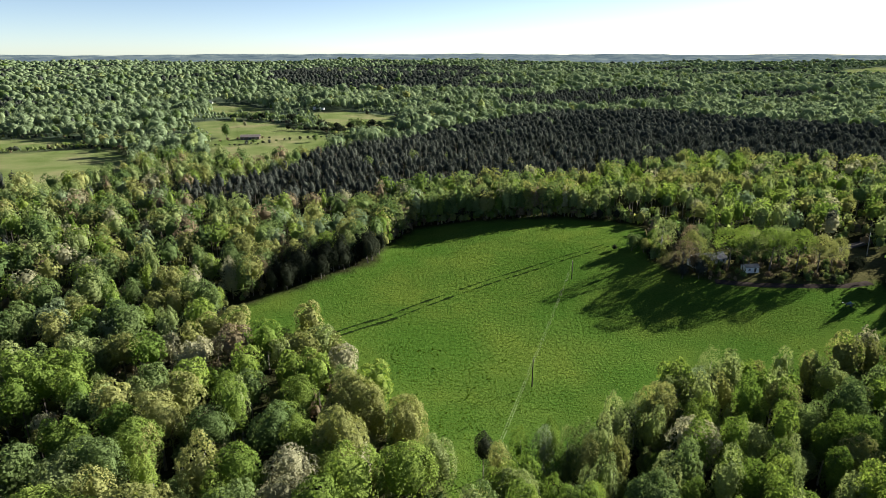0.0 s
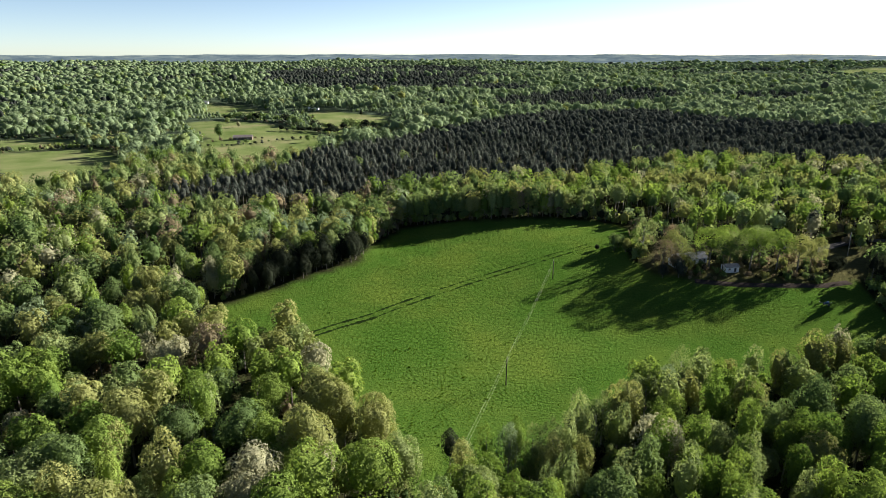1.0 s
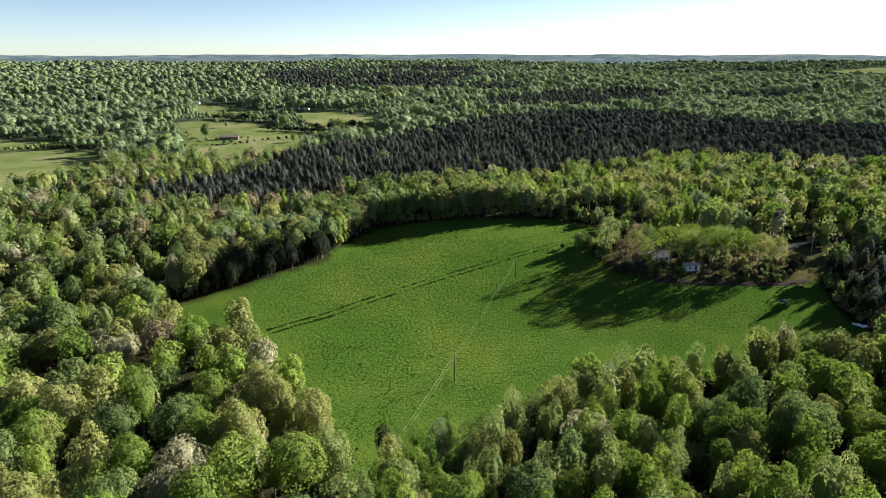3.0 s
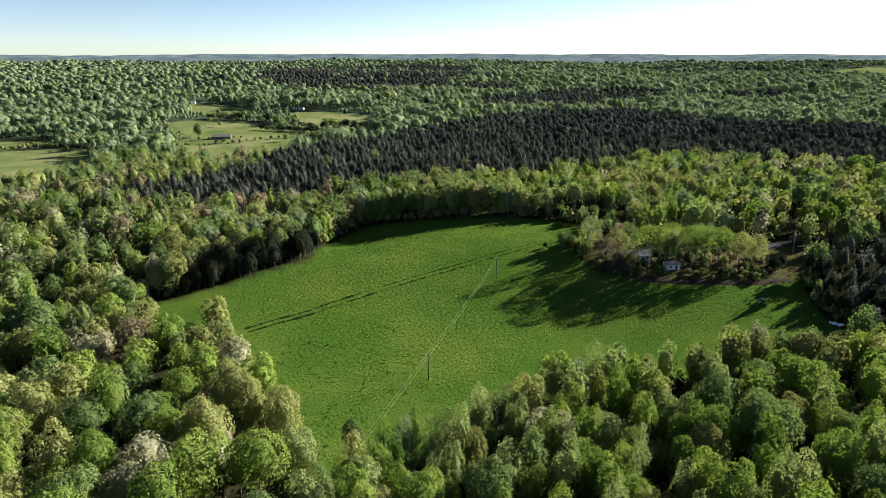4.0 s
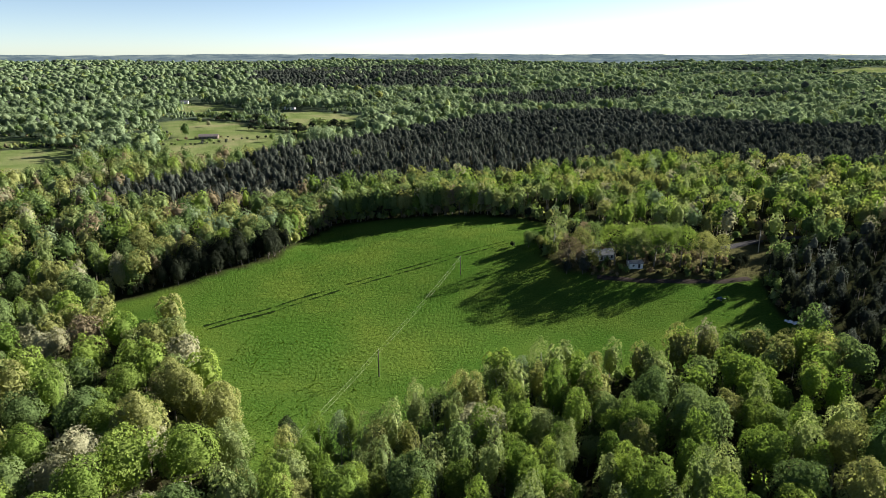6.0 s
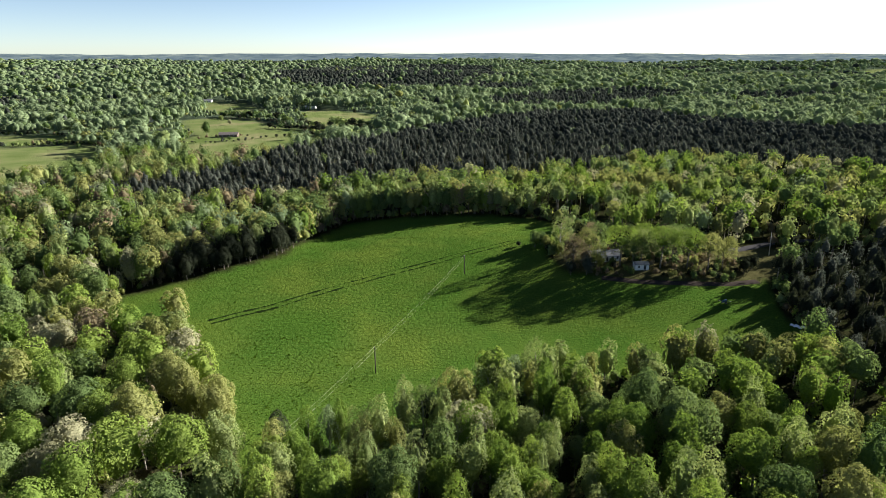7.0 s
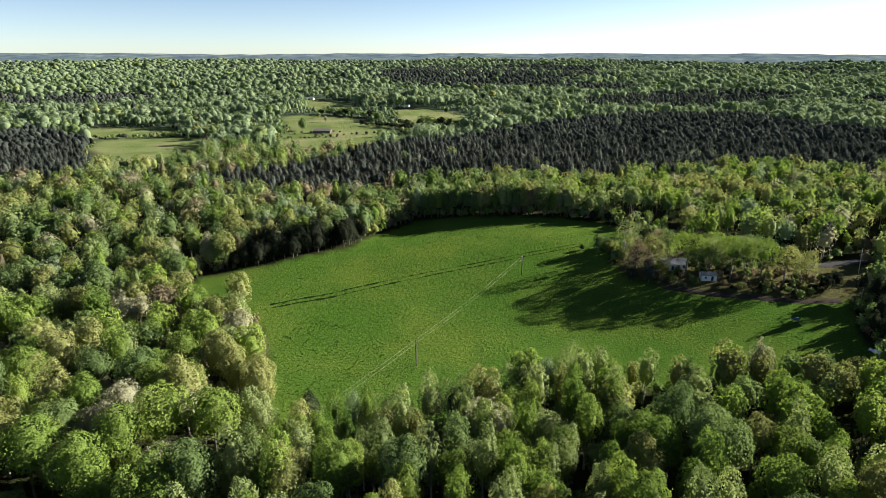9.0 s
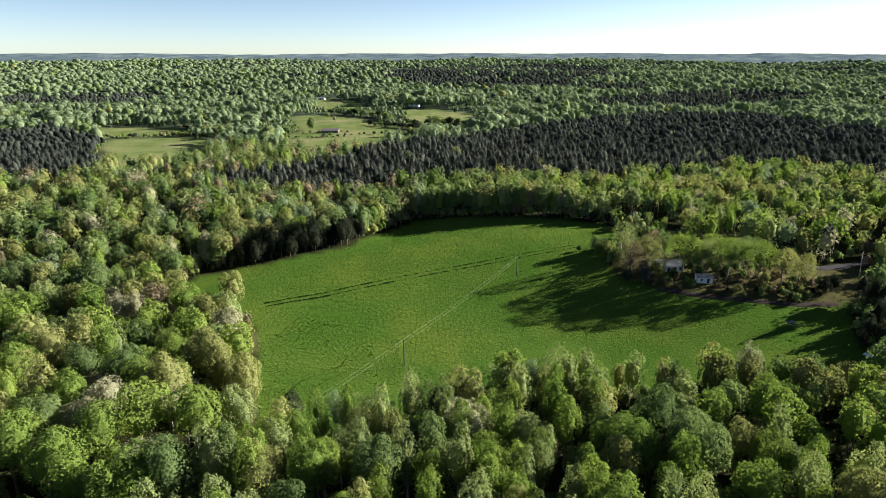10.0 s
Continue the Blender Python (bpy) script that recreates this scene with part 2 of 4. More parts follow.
def build_ground():
    ang = np.concatenate([np.linspace(-60, 50, 260), np.linspace(52, 298, 60)])      # degrees clockwise from +y
    rad = [0.5, 30, 55, 75]
    while rad[-1] < 6500:
        rad.append(rad[-1] + max(2.7, 0.021 * rad[-1]))
    rad = np.array(rad)
    a, r = np.meshgrid(np.radians(ang), rad)
    x, y = 40 + r * np.sin(a), r * np.cos(a)
    z = height(x, y)
    n, k = len(rad), len(ang)
    verts = np.stack([x, y, z], -1).reshape(-1, 3)
    idx = np.arange(n * k).reshape(n, k)
    nxt = np.roll(idx, -1, axis=1)
    faces = np.stack([idx[:-1], nxt[:-1], nxt[1:], idx[1:]], -1).reshape(-1, 4)
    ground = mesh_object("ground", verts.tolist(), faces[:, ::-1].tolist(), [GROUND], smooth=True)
    fx, fy = verts[:, 0], verts[:, 1]
    wob = 1.2 * waves(fx, fy, 14, 8)
    covers = {"grass": np.maximum(step(-2.0, 2.0, edge_distance(MEADOW, fx, fy) + wob), 0.3 * step(-2, 2, edge_distance(YARD, fx, fy) + wob))}
    pas = np.zeros(len(fx))
    for pl in PASTURES:
        pas = np.maximum(pas, step(-8, 8, edge_distance(pl, fx, fy) + 6 * waves(fx, fy, 60, 9)))
    covers["pasture"] = pas
    # paler ground between the far trees, a painted stand-in for haze
    covers["hazy_canopy"] = step(550, 900, np.hypot(fx - 40, fy))
    rim = edge_distance(MEADOW, fx, fy)
    covers["earth"] = 0.55 * step(-2.5, -0.5, rim) * (1 - step(0.5, 2.0, rim)) * step(0.0, 0.5, waves(fx, fy, 30, 12)) * (1 - step(-5, 5, fx)) * (1 - step(205, 225, fy))
    covers["earth"] = np.maximum(covers["earth"], 0.4 * step(-2, 2, edge_distance(YARD, fx, fy) + wob))
    for key, v in covers.items():
        at = ground.data.attributes.new(key, "FLOAT", "POINT")
        at.data.foreach_set("value", v.astype(np.float32))
    tagged(ground, "rolling land with leaf litter, green meadow and pale pastures", "ground", kind="structure")
    return ground


build_ground()


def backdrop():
    """Low ridges that close the horizon, with distance haze painted in as blue-grey."""
    m, t, p, out = material("hazy_distant_ridge")
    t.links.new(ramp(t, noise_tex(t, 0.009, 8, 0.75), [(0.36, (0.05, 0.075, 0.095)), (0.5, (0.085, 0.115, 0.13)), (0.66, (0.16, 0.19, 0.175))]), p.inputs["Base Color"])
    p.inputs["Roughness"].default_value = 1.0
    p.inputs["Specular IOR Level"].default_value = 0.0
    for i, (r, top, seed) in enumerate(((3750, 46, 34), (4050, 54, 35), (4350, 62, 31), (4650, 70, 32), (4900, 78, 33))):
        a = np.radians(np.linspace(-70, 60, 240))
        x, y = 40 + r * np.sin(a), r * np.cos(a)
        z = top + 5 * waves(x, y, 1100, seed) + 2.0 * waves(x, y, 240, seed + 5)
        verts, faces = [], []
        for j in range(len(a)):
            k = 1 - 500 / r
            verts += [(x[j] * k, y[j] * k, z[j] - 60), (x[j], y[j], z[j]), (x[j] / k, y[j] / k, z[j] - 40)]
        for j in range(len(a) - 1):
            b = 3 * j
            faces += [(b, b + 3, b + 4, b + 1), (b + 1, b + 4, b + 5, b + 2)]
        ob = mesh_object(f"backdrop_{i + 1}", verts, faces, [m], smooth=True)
        tagged(ob, "low wooded ridge along the far horizon, painted haze blue-grey", "hills", kind="structure")


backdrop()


# ---------------------------------------------------------------- trees
ICO = {}
for sub in (1, 2, 3, 4):
    ball = bmesh.new()
    bmesh.ops.create_icosphere(ball, subdivisions=sub, radius=1)
    ICO[sub] = np.array([v.co[:] for v in ball.verts]), np.array([[v.index for v in f.verts] for f in ball.faces])
    ball.free()

# height of the crown's middle, half width, reach up and down, width left at the top, boughs, twig tufts, depth of both
SHAPE = {
    "oak": (11.0, 4.6, 6.6, 5.0, 1.0, 14, 70, 0.5, 0.26),
    "edge": (9.4, 4.0, 8.2, 9.0, 1.0, 18, 76, 0.48, 0.26),
    "poplar": (10.6, 2.8, 7.4, 6.4, 0.95, 12, 50, 0.48, 0.34),
    "pine": (12.0, 2.8, 6.0, 5.6, 0.75, 9, 34, 0.45, 0.25),
    "cedar": (6.2, 3.0, 8.2, 5.6, 0.62, 13, 44, 0.4, 0.22),
    "shrub": (1.4, 1.5, 1.5, 1.5, 0.9, 7, 20, 0.3, 0.2),
}


def tufts(rng, d, count):
    """Rounded heads with creases between them, over directions d: 0 in the creases to 1 on the heads."""
    i = np.arange(count) + 0.5
    z, a = 1 - 2 * i / count, i * 2.39996 + rng.uniform(0, 6.28)
    c = np.stack([np.sqrt(1 - z * z) * np.cos(a), np.sqrt(1 - z * z) * np.sin(a), z], -1) + rng.normal(size=(count, 3)) * 0.6 / math.sqrt(count)
    c /= np.linalg.norm(c, axis=1)[:, None]
    ang = np.arccos(np.clip(d @ c.T, -1, 1)) / (2.4 / math.sqrt(count))
    h = np.sqrt(np.clip(1 - ang ** 2, 0, 1)) * rng.uniform(0.45, 1.0, count)
    return h.max(axis=1)


def crown_surface(kind, rng, d):
    """Where the leaves of a crown about 19 m tall end in the directions d, its trunk at the origin; and how far each place
    stands out on a tuft."""
    mid, wide, up, down, top, boughs, twigs, deep, fine = SHAPE[kind]
    head, tip = tufts(rng, d, boughs), tufts(rng, d, twigs)
    r = 0.6 + deep * head + fine * tip
    az = np.arctan2(d[:, 1], d[:, 0])
    lop = 1 + 0.14 * np.sin(az + rng.uniform(0, 6)) + 0.1 * np.sin(2 * az + rng.uniform(0, 6))
    v = d * r[:, None]
    taper = np.where(v[:, 2] > 0, 1 - (1 - top) * np.clip(v[:, 2], 0, 1.1), 1 - 0.3 * np.clip(-v[:, 2], 0, 1) ** 2) * wide * lop
    v = np.stack([v[:, 0] * taper, v[:, 1] * taper, mid + np.where(v[:, 2] > 0, v[:, 2] * up, v[:, 2] * down) * 0.95], -1)
    return v, 0.5 * head + 0.5 * tip


def sprays(rng, v, f, head, n, size, loose, proud):
    """n leaf sprays, each a small leaf-shaped triangle, about the crown's surface, most of them on its tufts and upper side."""
    e1, e2 = v[f[:, 1]] - v[f[:, 0]], v[f[:, 2]] - v[f[:, 0]]
    cr = np.cross(e1, e2)
    area = np.linalg.norm(cr, axis=1)
    nor = cr / (area[:, None] + 1e-9)
    low, high = v[:, 2].min(), v[:, 2].max()
    w = area * (1 + 0.4 * nor[:, 2]) * (0.3 + 0.7 * (v[f].mean(axis=1)[:, 2] - low) / (high - low)) * (0.1 + head[f].mean(axis=1) ** 1.5)
    q = rng.choice(len(f), n, p=w / w.sum())
    u, k = rng.uniform(size=(n, 1)), rng.uniform(size=(n, 1))
    u, k = np.where(u + k > 1, 1 - u, u), np.where(u + k > 1, 1 - k, k)
    off = rng.normal(size=(n, 1)) * np.where(rng.uniform(size=(n, 1)) < 0.2, 1.1, 0.4) * proud
    pos = v[f[q, 0]] + e1[q] * u + e2[q] * k + nor[q] * off
    way = nor[q] + rng.normal(size=(n, 3)) * loose + np.array([0, 0, 0.3])
    way /= np.linalg.norm(way, axis=1)[:, None]
    t = np.cross(way, rng.normal(size=(n, 3)))
    t /= np.linalg.norm(t, axis=1)[:, None]
    b = np.cross(way, t)
    s = size * rng.uniform(0.5, 1.35, n)[:, None]
    return np.stack([pos - t * s * 0.7 - b * s * 0.35, pos + t * s * 0.7 - b * s * 0.35, pos + b * s * 0.75], 1).reshape(-1, 3)


def crown(kind, rng, n, size, sub=2, loose=0.35, proud=0.4, core=0.84):
    """Vertices and triangles of a whole crown: its shaded inner mass and n leaf sprays round it."""
    d, f = ICO[4 if sub > 1 else 3]
    full, head = crown_surface(kind, rng, d)
    keep = f[d[f].mean(axis=1)[:, 2] > -0.75]
    w = sprays(rng, full, keep, head, n, size, loose, proud)
    d, f = ICO[sub]
    near = np.array([np.argmax(ICO[4 if sub > 1 else 3][0] @ q) for q in d])
    mid = np.array([0, 0, SHAPE[kind][0]])
    v = (full[near] - mid) * core * rng.uniform(0.75 if n > 100 else 0.88, 1.1, (len(d), 1)) + mid
    f = f[d[f].mean(axis=1)[:, 2] > -0.62]
    used = np.unique(f)
    back = np.zeros(len(v), int)
    back[used] = np.arange(len(used))
    v, f = v[used], back[f]
    return np.concatenate([v, w]), np.concatenate([f, np.arange(len(w)).reshape(-1, 3) + len(v)])


def tube(path, radii, sides=6):
    """Vertices and faces of a tapered limb along the path."""
    path = [Vector(p) for p in path]
    verts, faces = [], []
    for i, p in enumerate(path):
        d = (path[min(i + 1, len(path) - 1)] - path[max(i - 1, 0)]).normalized()
        u = d.orthogonal().normalized()
        w = d.cross(u)
        for j in range(sides):
            q = 2 * math.pi * j / sides
            verts.append(tuple(p + (u * math.cos(q) + w * math.sin(q)) * radii[i]))
    for i in range(len(path) - 1):
        for j in range(sides):
            a, b = i * sides + j, i * sides + (j + 1) % sides
            faces.append((a, b, b + sides, a + sides))
    faces.append(tuple(range(sides))[::-1])
    faces.append(tuple(range((len(path) - 1) * sides, len(path) * sides)))
    return verts, faces


def trunk(kind, rng, sides=6, limbs=7):
    top = {"oak": 14.0, "poplar": 14.5, "pine": 16.5, "cedar": 14.0, "edge": 14.5}[kind]
    lean = rng.uniform(-0.5, 0.5, 2)
    path = [(0, 0, -0.6), (0, 0, 0.4), (lean[0] * 0.4, lean[1] * 0.4, top * 0.4), (lean[0], lean[1], top * 0.75), (lean[0] * 0.8, lean[1], top)]
    verts, faces = tube(path, [0.36, 0.27, 0.21, 0.13, 0.04], sides)
    for i in range(limbs):
        z = top * (0.42 + 0.45 * i / max(1, limbs - 1))
        a = 2.4 * i + rng.uniform(-0.4, 0.4)
        reach = {"oak": 3.4, "poplar": 1.7, "pine": 1.9, "cedar": 1.4, "edge": 2.6}[kind] * rng.uniform(0.7, 1.1) * (1.2 - 0.6 * i / max(1, limbs))
        rise = {"oak": 2.2, "poplar": 2.4, "pine": 0.5, "cedar": 0.3, "edge": 1.6}[kind]
        c = (lean[0] * z / top, lean[1] * z / top)
        p = [(c[0], c[1], z), (c[0] + reach * 0.5 * math.cos(a), c[1] + reach * 0.5 * math.sin(a), z + rise * 0.6),
             (c[0] + reach * math.cos(a + 0.2), c[1] + reach * math.sin(a + 0.2), z + rise)]
        v, f = tube(p, [0.1, 0.065, 0.02], 4)
        faces += [tuple(q + len(verts) for q in g) for g in f]
        verts += v
    return verts, faces


def quick_mesh(name, verts, faces, mat_list, mat_index=None, tint=None):
    """A mesh from arrays of vertices and of triangles or quads, quickly."""
    n, corners = faces.shape
    me = bpy.data.meshes.new(name)
    me.vertices.add(len(verts))
    me.vertices.foreach_set("co", np.ascontiguousarray(verts, np.float32).ravel())
    me.loops.add(n * corners)
    me.loops.foreach_set("vertex_index", np.ascontiguousarray(faces, np.int32).ravel())
    me.polygons.add(n)
    me.polygons.foreach_set("loop_start", np.arange(0, n * corners, corners, dtype=np.int32))
    for m in mat_list:
        me.materials.append(m)
    if mat_index is not None:
        me.polygons.foreach_set("material_index", np.ascontiguousarray(mat_index, np.int32))
    if tint is not None:
        at = me.attributes.new("tint", "FLOAT", "FACE")
        at.data.foreach_set("value", np.ascontiguousarray(tint, np.float32))
    me.update(calc_edges=True)
    return me


def many(name, mats, batches):
    """One joined mesh out of batches of (shape, xs, ys, zs, turns, widths, heights, leaf index, tint) for many plants."""
    vs, fs, ms, ts, off = [], [], [], [], 0
    for (v, f), x, y, z, ang, wide, tall, leaf, tint in batches:
        if not len(x):
            continue
        c, s = np.cos(ang)[:, None], np.sin(ang)[:, None]
        w, h = wide[:, None], tall[:, None]
        vs.append(np.stack([(v[:, 0] * c - v[:, 1] * s) * w + x[:, None], (v[:, 0] * s + v[:, 1] * c) * w + y[:, None], v[:, 2] * h + z[:, None]], -1).reshape(-1, 3))
        fs.append((f[None] + (np.arange(len(x)) * len(v))[:, None, None] + off).reshape(-1, 3))
        ms.append(np.repeat(leaf, len(f)))
        ts.append(np.repeat(tint, len(f)))
        off += len(x) * len(v)
    return new(name, quick_mesh(name, np.concatenate(vs), np.concatenate(fs), mats, np.concatenate(ms), np.concatenate(ts)))


KINDS = ("oak", "poplar", "pine", "cedar", "edge", "shrub")
# where each level of detail ends (metres from the middle of the flight), sprays a tree, spray size, fineness and share of the mass
LEVELS = [(300, 860, 0.5, 2, 0.76), (620, 175, 0.75, 1, 0.78), (1250, 28, 1.25, 1, 0.84), (2300, 9, 1.8, 1, 0.88), (3700, 2, 3.0, 1, 1.0)]
LIB = {}
for kind in KINDS:
    for lv, (_, n, size, sub, core) in enumerate(LEVELS):
        for k in range(6 if lv < 3 else 4):
            rng = np.random.default_rng(1000 + 100 * lv + 10 * k + KINDS.index(kind))
            if kind == "shrub":
                LIB[kind, lv, k] = crown(kind, rng, max(4, n // 13), size * 0.8, 1, 0.4, 0.3)
            else:
                share = {"poplar": 0.7, "pine": 0.27, "cedar": 0.6}.get(kind, 1.0)
                LIB[kind, lv, k] = crown(kind, rng, int(n * share), size * (0.8 if share < 1 else 1.0), 1 if kind == "pine" else sub, (0.3, 0.28, 0.2, 0.2, 0.2)[lv], (0.36, 0.45, 0.5, 0.7, 1)[lv], core)


def polyline(pts, spacing):
    out = []
    for (x1, y1), (x2, y2) in zip(pts, pts[1:]):
        k = max(1, int(math.hypot(x2 - x1, y2 - y1) / spacing))
        out += [(x1 + (x2 - x1) * i / k, y1 + (y2 - y1) * i / k) for i in range(k)]
    return out + [pts[-1]]


def scatter(spacing, x0, x1, y0, y1, seed):
    rng = np.random.default_rng(seed)
    gx, gy = np.meshgrid(np.arange(x0, x1, spacing), np.arange(y0, y1, spacing))
    gx = gx + rng.uniform(-0.55, 0.55, gx.shape) * spacing
    gy = gy + rng.uniform(-0.55, 0.55, gy.shape) * spacing
    return gx.ravel(), gy.ravel()


def in_sight(x, y, margin=45):
    """The wedge of land that the flight looks over."""
    right = (x - 85) * math.cos(radians(38)) - y * math.sin(radians(38)) < margin
    left = -x * math.cos(radians(50)) - y * math.sin(radians(50)) < margin
    return right & left & ((y > 88) | (0.976 * (y + 8) - 0.216 * (x - 85) > 88))


def species(x, y, rng):
    """Kind, leaf colour, and scale of the tree that grows at each place."""
    n = len(x)
    u = rng.uniform(size=n)
    patch, patch2 = waves(x, y, 130, 21), waves(x, y, 70, 22)
    kind = np.where(u + 0.25 * patch2 < 0.78, 0, 1)
    right_wood = (x > 5) & (y < 190) & (x < 180)
    kind = np.where(right_wood & (u < 0.45 - step(70, 130, x) * 0.35), 1, kind)
    v = rng.uniform(size=n) + 0.22 * patch
    leaf = np.select([v < 0.08, v < 0.52, v < 0.76, v < 0.93, v < 1.0], [2, 0, 1, 3, 4], np.where(patch > 0.6, 5, 3))
    leaf = np.where(kind == 1, np.where(v < 0.42, 2, np.where(v < 0.5, 3, np.where(v < 0.95, 0, 1))), leaf)
    # beyond 560 m leaves turn duller and greyer: haze painted by choice of leaf
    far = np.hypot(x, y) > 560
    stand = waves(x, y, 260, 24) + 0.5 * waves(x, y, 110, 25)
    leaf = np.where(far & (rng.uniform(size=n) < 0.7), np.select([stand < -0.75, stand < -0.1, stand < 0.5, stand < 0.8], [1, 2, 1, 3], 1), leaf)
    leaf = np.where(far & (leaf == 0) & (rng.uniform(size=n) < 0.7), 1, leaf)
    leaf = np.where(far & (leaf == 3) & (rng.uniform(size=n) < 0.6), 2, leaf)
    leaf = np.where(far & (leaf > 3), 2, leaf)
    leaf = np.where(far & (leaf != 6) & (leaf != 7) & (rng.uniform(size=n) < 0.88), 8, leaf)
    left_wood = (x < 0) & (y < 230)
    leaf = np.where(left_wood & (rng.uniform(size=n) < 0.35), rng.choice([0, 0, 0, 3, 3, 2, 1, 4], n), leaf)
    west = (y > 170) & ~far & (leaf == 0)
    leaf = np.where(west & (rng.uniform(size=n) < np.where(x < 60, 0.65, 0.2)), rng.choice([1, 1, 8, 2, 3, 5], n), leaf)
    leaf = np.where((x > 60) & ~far & (leaf == 5), 3, leaf)
    scale = np.where(rng.uniform(size=n) < 0.32, rng.uniform(0.42, 0.66, n), rng.uniform(0.78, 1.16, n))
    pine = np.zeros(n, bool)
    for pl in PINE_STANDS:
        pine |= edge_distance(pl, x, y) + 5 * waves(x, y, 60, 23) > 0
    pine |= (np.hypot(x, y) > 1150) & (waves(x, y * 2.2, 620, 26) + 0.3 * waves(x, y, 150, 27) > 0.62)
    pine &= rng.uniform(size=n) > 0.06
    stray = rng.uniform(size=n) < np.where(far, 0.03, 0.008)
    kind = np.where(pine | stray, np.where(rng.uniform(size=n) < 0.85, 2, 3), kind)
    leaf = np.where(kind == 2, 6, np.where(kind == 3, 7, leaf))
    scale = scale * np.where(far, 1 + 0.2 * waves(x, y, 75, 28) + 0.14 * waves(x * 0.5, y, 120, 29), 1.0)
    scale = np.where(far, scale * rng.uniform(0.8, 1.25, n), scale)
    scale = np.where(pine, rng.uniform(0.78, 1.0, n), scale)
    scale = np.where((y > 325) & (y < 420) & (x > -60) & (x < 80) & ~pine, np.maximum(scale, 0.85) * 1.15, scale)
    rim = open_distance(x, y)
    kind = np.where((kind < 2) & (rim > -11) & (rng.uniform(size=n) < np.where((y < 190) & (x > 0), 0.3, np.where(y > 260, 0.85, 0.55))), 4, kind)
    scale = np.where((x > 82) & (x < 135) & (y > 255) & (y < 348), np.clip(scale, 0.3, 0.5), scale)
    fringe = (x < 6) & (y < 205) & (rim > -11) & (kind != 2) & (kind != 3)       # catkin-hung trees fringe the west wood
    leaf = np.where(fringe & (rng.uniform(size=n) < 0.7), rng.choice([3, 3, 2, 4], n), leaf)
    for x0, x1, y0, y1, k in ((-330, -50, 640, 960, 0.5), (-480, -355, 565, 650, 0.16), (-355, -230, 590, 690, 0.65)):
        scale = np.where((x > x0) & (x < x1) & (y > y0) & (y < y1) & (rim > -45), scale * k, scale)
    return kind, leaf, scale


def open_distance(x, y):
    """Metres into open land (negative: into the woods)."""
    d = np.maximum(edge_distance(MEADOW, x, y), edge_distance(YARD, x, y))
    for pl in PASTURES:
        d = np.maximum(d, edge_distance(pl, x, y))
    return np.maximum(d, 2.5 - near_line(ROAD, x, y))


def make_trees():
    xs, ys = [], []
    bands = [(7.6, 0, 300), (7.8, 300, 620), (8.6, 620, 1250), (13.5, 1250, 2300), (23, 2300, 3700)]
    for i, (sp, r0, r1) in enumerate(bands):
        x, y = scatter(sp, -r1 * 0.95, r1 * 0.85 + 60, 55, r1, 40 + i)
        r = np.hypot(x - 40, y)
        ok = (r >= r0) & (r < r1) & in_sight(x, y)
        for pl in PINE_STANDS:   # the plantations are set out below
            ok &= ~((edge_distance(pl, x, y) > 3) & (r < 900))
        xs.append(x[ok])
        ys.append(y[ok])
    for rim in ([(-36, 302), (-31, 334), (-16, 355), (24, 354), (72, 353), (100, 343)], [(-90, 231), (-70, 245), (-60, 257), (-46, 270), (-37, 283)]):
        for back, gap in ((0.0, 4.2), (4.0, 5.0)):               # the rims of the meadow are close and leafy to the ground
            q = np.array(polyline(rim, gap)) + np.array([-0.6 * back if rim[0][1] < 300 else 0.0, back])
            xs.append(q[:, 0])
            ys.append(q[:, 1])
    x, y = scatter(6.6, -560, 560, 150, 950, 48)     # close rows of the plantations
    ok = in_sight(x, y) & (np.hypot(x - 40, y) < 900)
    px, py = x[ok], y[ok]
    stand = np.zeros(len(px), bool)
    for pl in PINE_STANDS:
        stand |= edge_distance(pl, px, py) > 3
    x, y = scatter(7.4, 8, 100, 84, 166, 49)         # young poplars crowd the wood by the power line
    ok = (y > 92) & (x + 0.4 * y < 150)
    xs.append(x[ok])
    ys.append(y[ok])
    xs.append(px[stand])
    ys.append(py[stand])
    extra = np.concatenate([np.zeros(sum(len(q) for q in xs[:-1]), bool), np.ones(stand.sum(), bool)])
    x, y = np.concatenate(xs), np.concatenate(ys)
    ok = (open_distance(x, y) < np.where(y < 215, -0.6, -2.0)) & (near_line(CEDAR_LINE, x, y) > 5.5)
    gap = np.random.default_rng(51).uniform(size=len(x)) < np.where(extra, 0.03, np.where((x > 12) & (x < 200) & (y < 160), 0.2, 0.08))      # fallen trees leave gaps
    ok &= ~gap
    return x[ok], y[ok], extra[ok]


TX, TY, CLOSE = make_trees()
TR = np.hypot(TX - 40, TY)
rng_t = np.random.default_rng(77)
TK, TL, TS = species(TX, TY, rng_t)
TINT0 = rng_t.uniform(size=len(TX))
TK, TL = np.where(CLOSE & (TINT0 > 0.1), 2, TK), np.where(CLOSE & (TINT0 > 0.1), 6, TL)
CEDARS = CLOSE & (TX > 150) & (TX < 345) & (TY < 310)
TK, TL = np.where(CEDARS & (TINT0 > 0.25), 3, np.where(CEDARS, 2, TK)), np.where(CEDARS, np.where(TINT0 * 7 % 1 < 0.6, 7, 6), TL)
TS = np.where(CLOSE, rng_t.uniform(0.66, 1.04, len(TX)), TS)
TZ = height(TX, TY)
TA = rng_t.uniform(0, 2 * math.pi, len(TX))
TINT = rng_t.uniform(size=len(TX))
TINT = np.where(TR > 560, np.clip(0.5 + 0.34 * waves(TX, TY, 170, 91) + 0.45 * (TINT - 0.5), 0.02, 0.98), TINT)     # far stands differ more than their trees
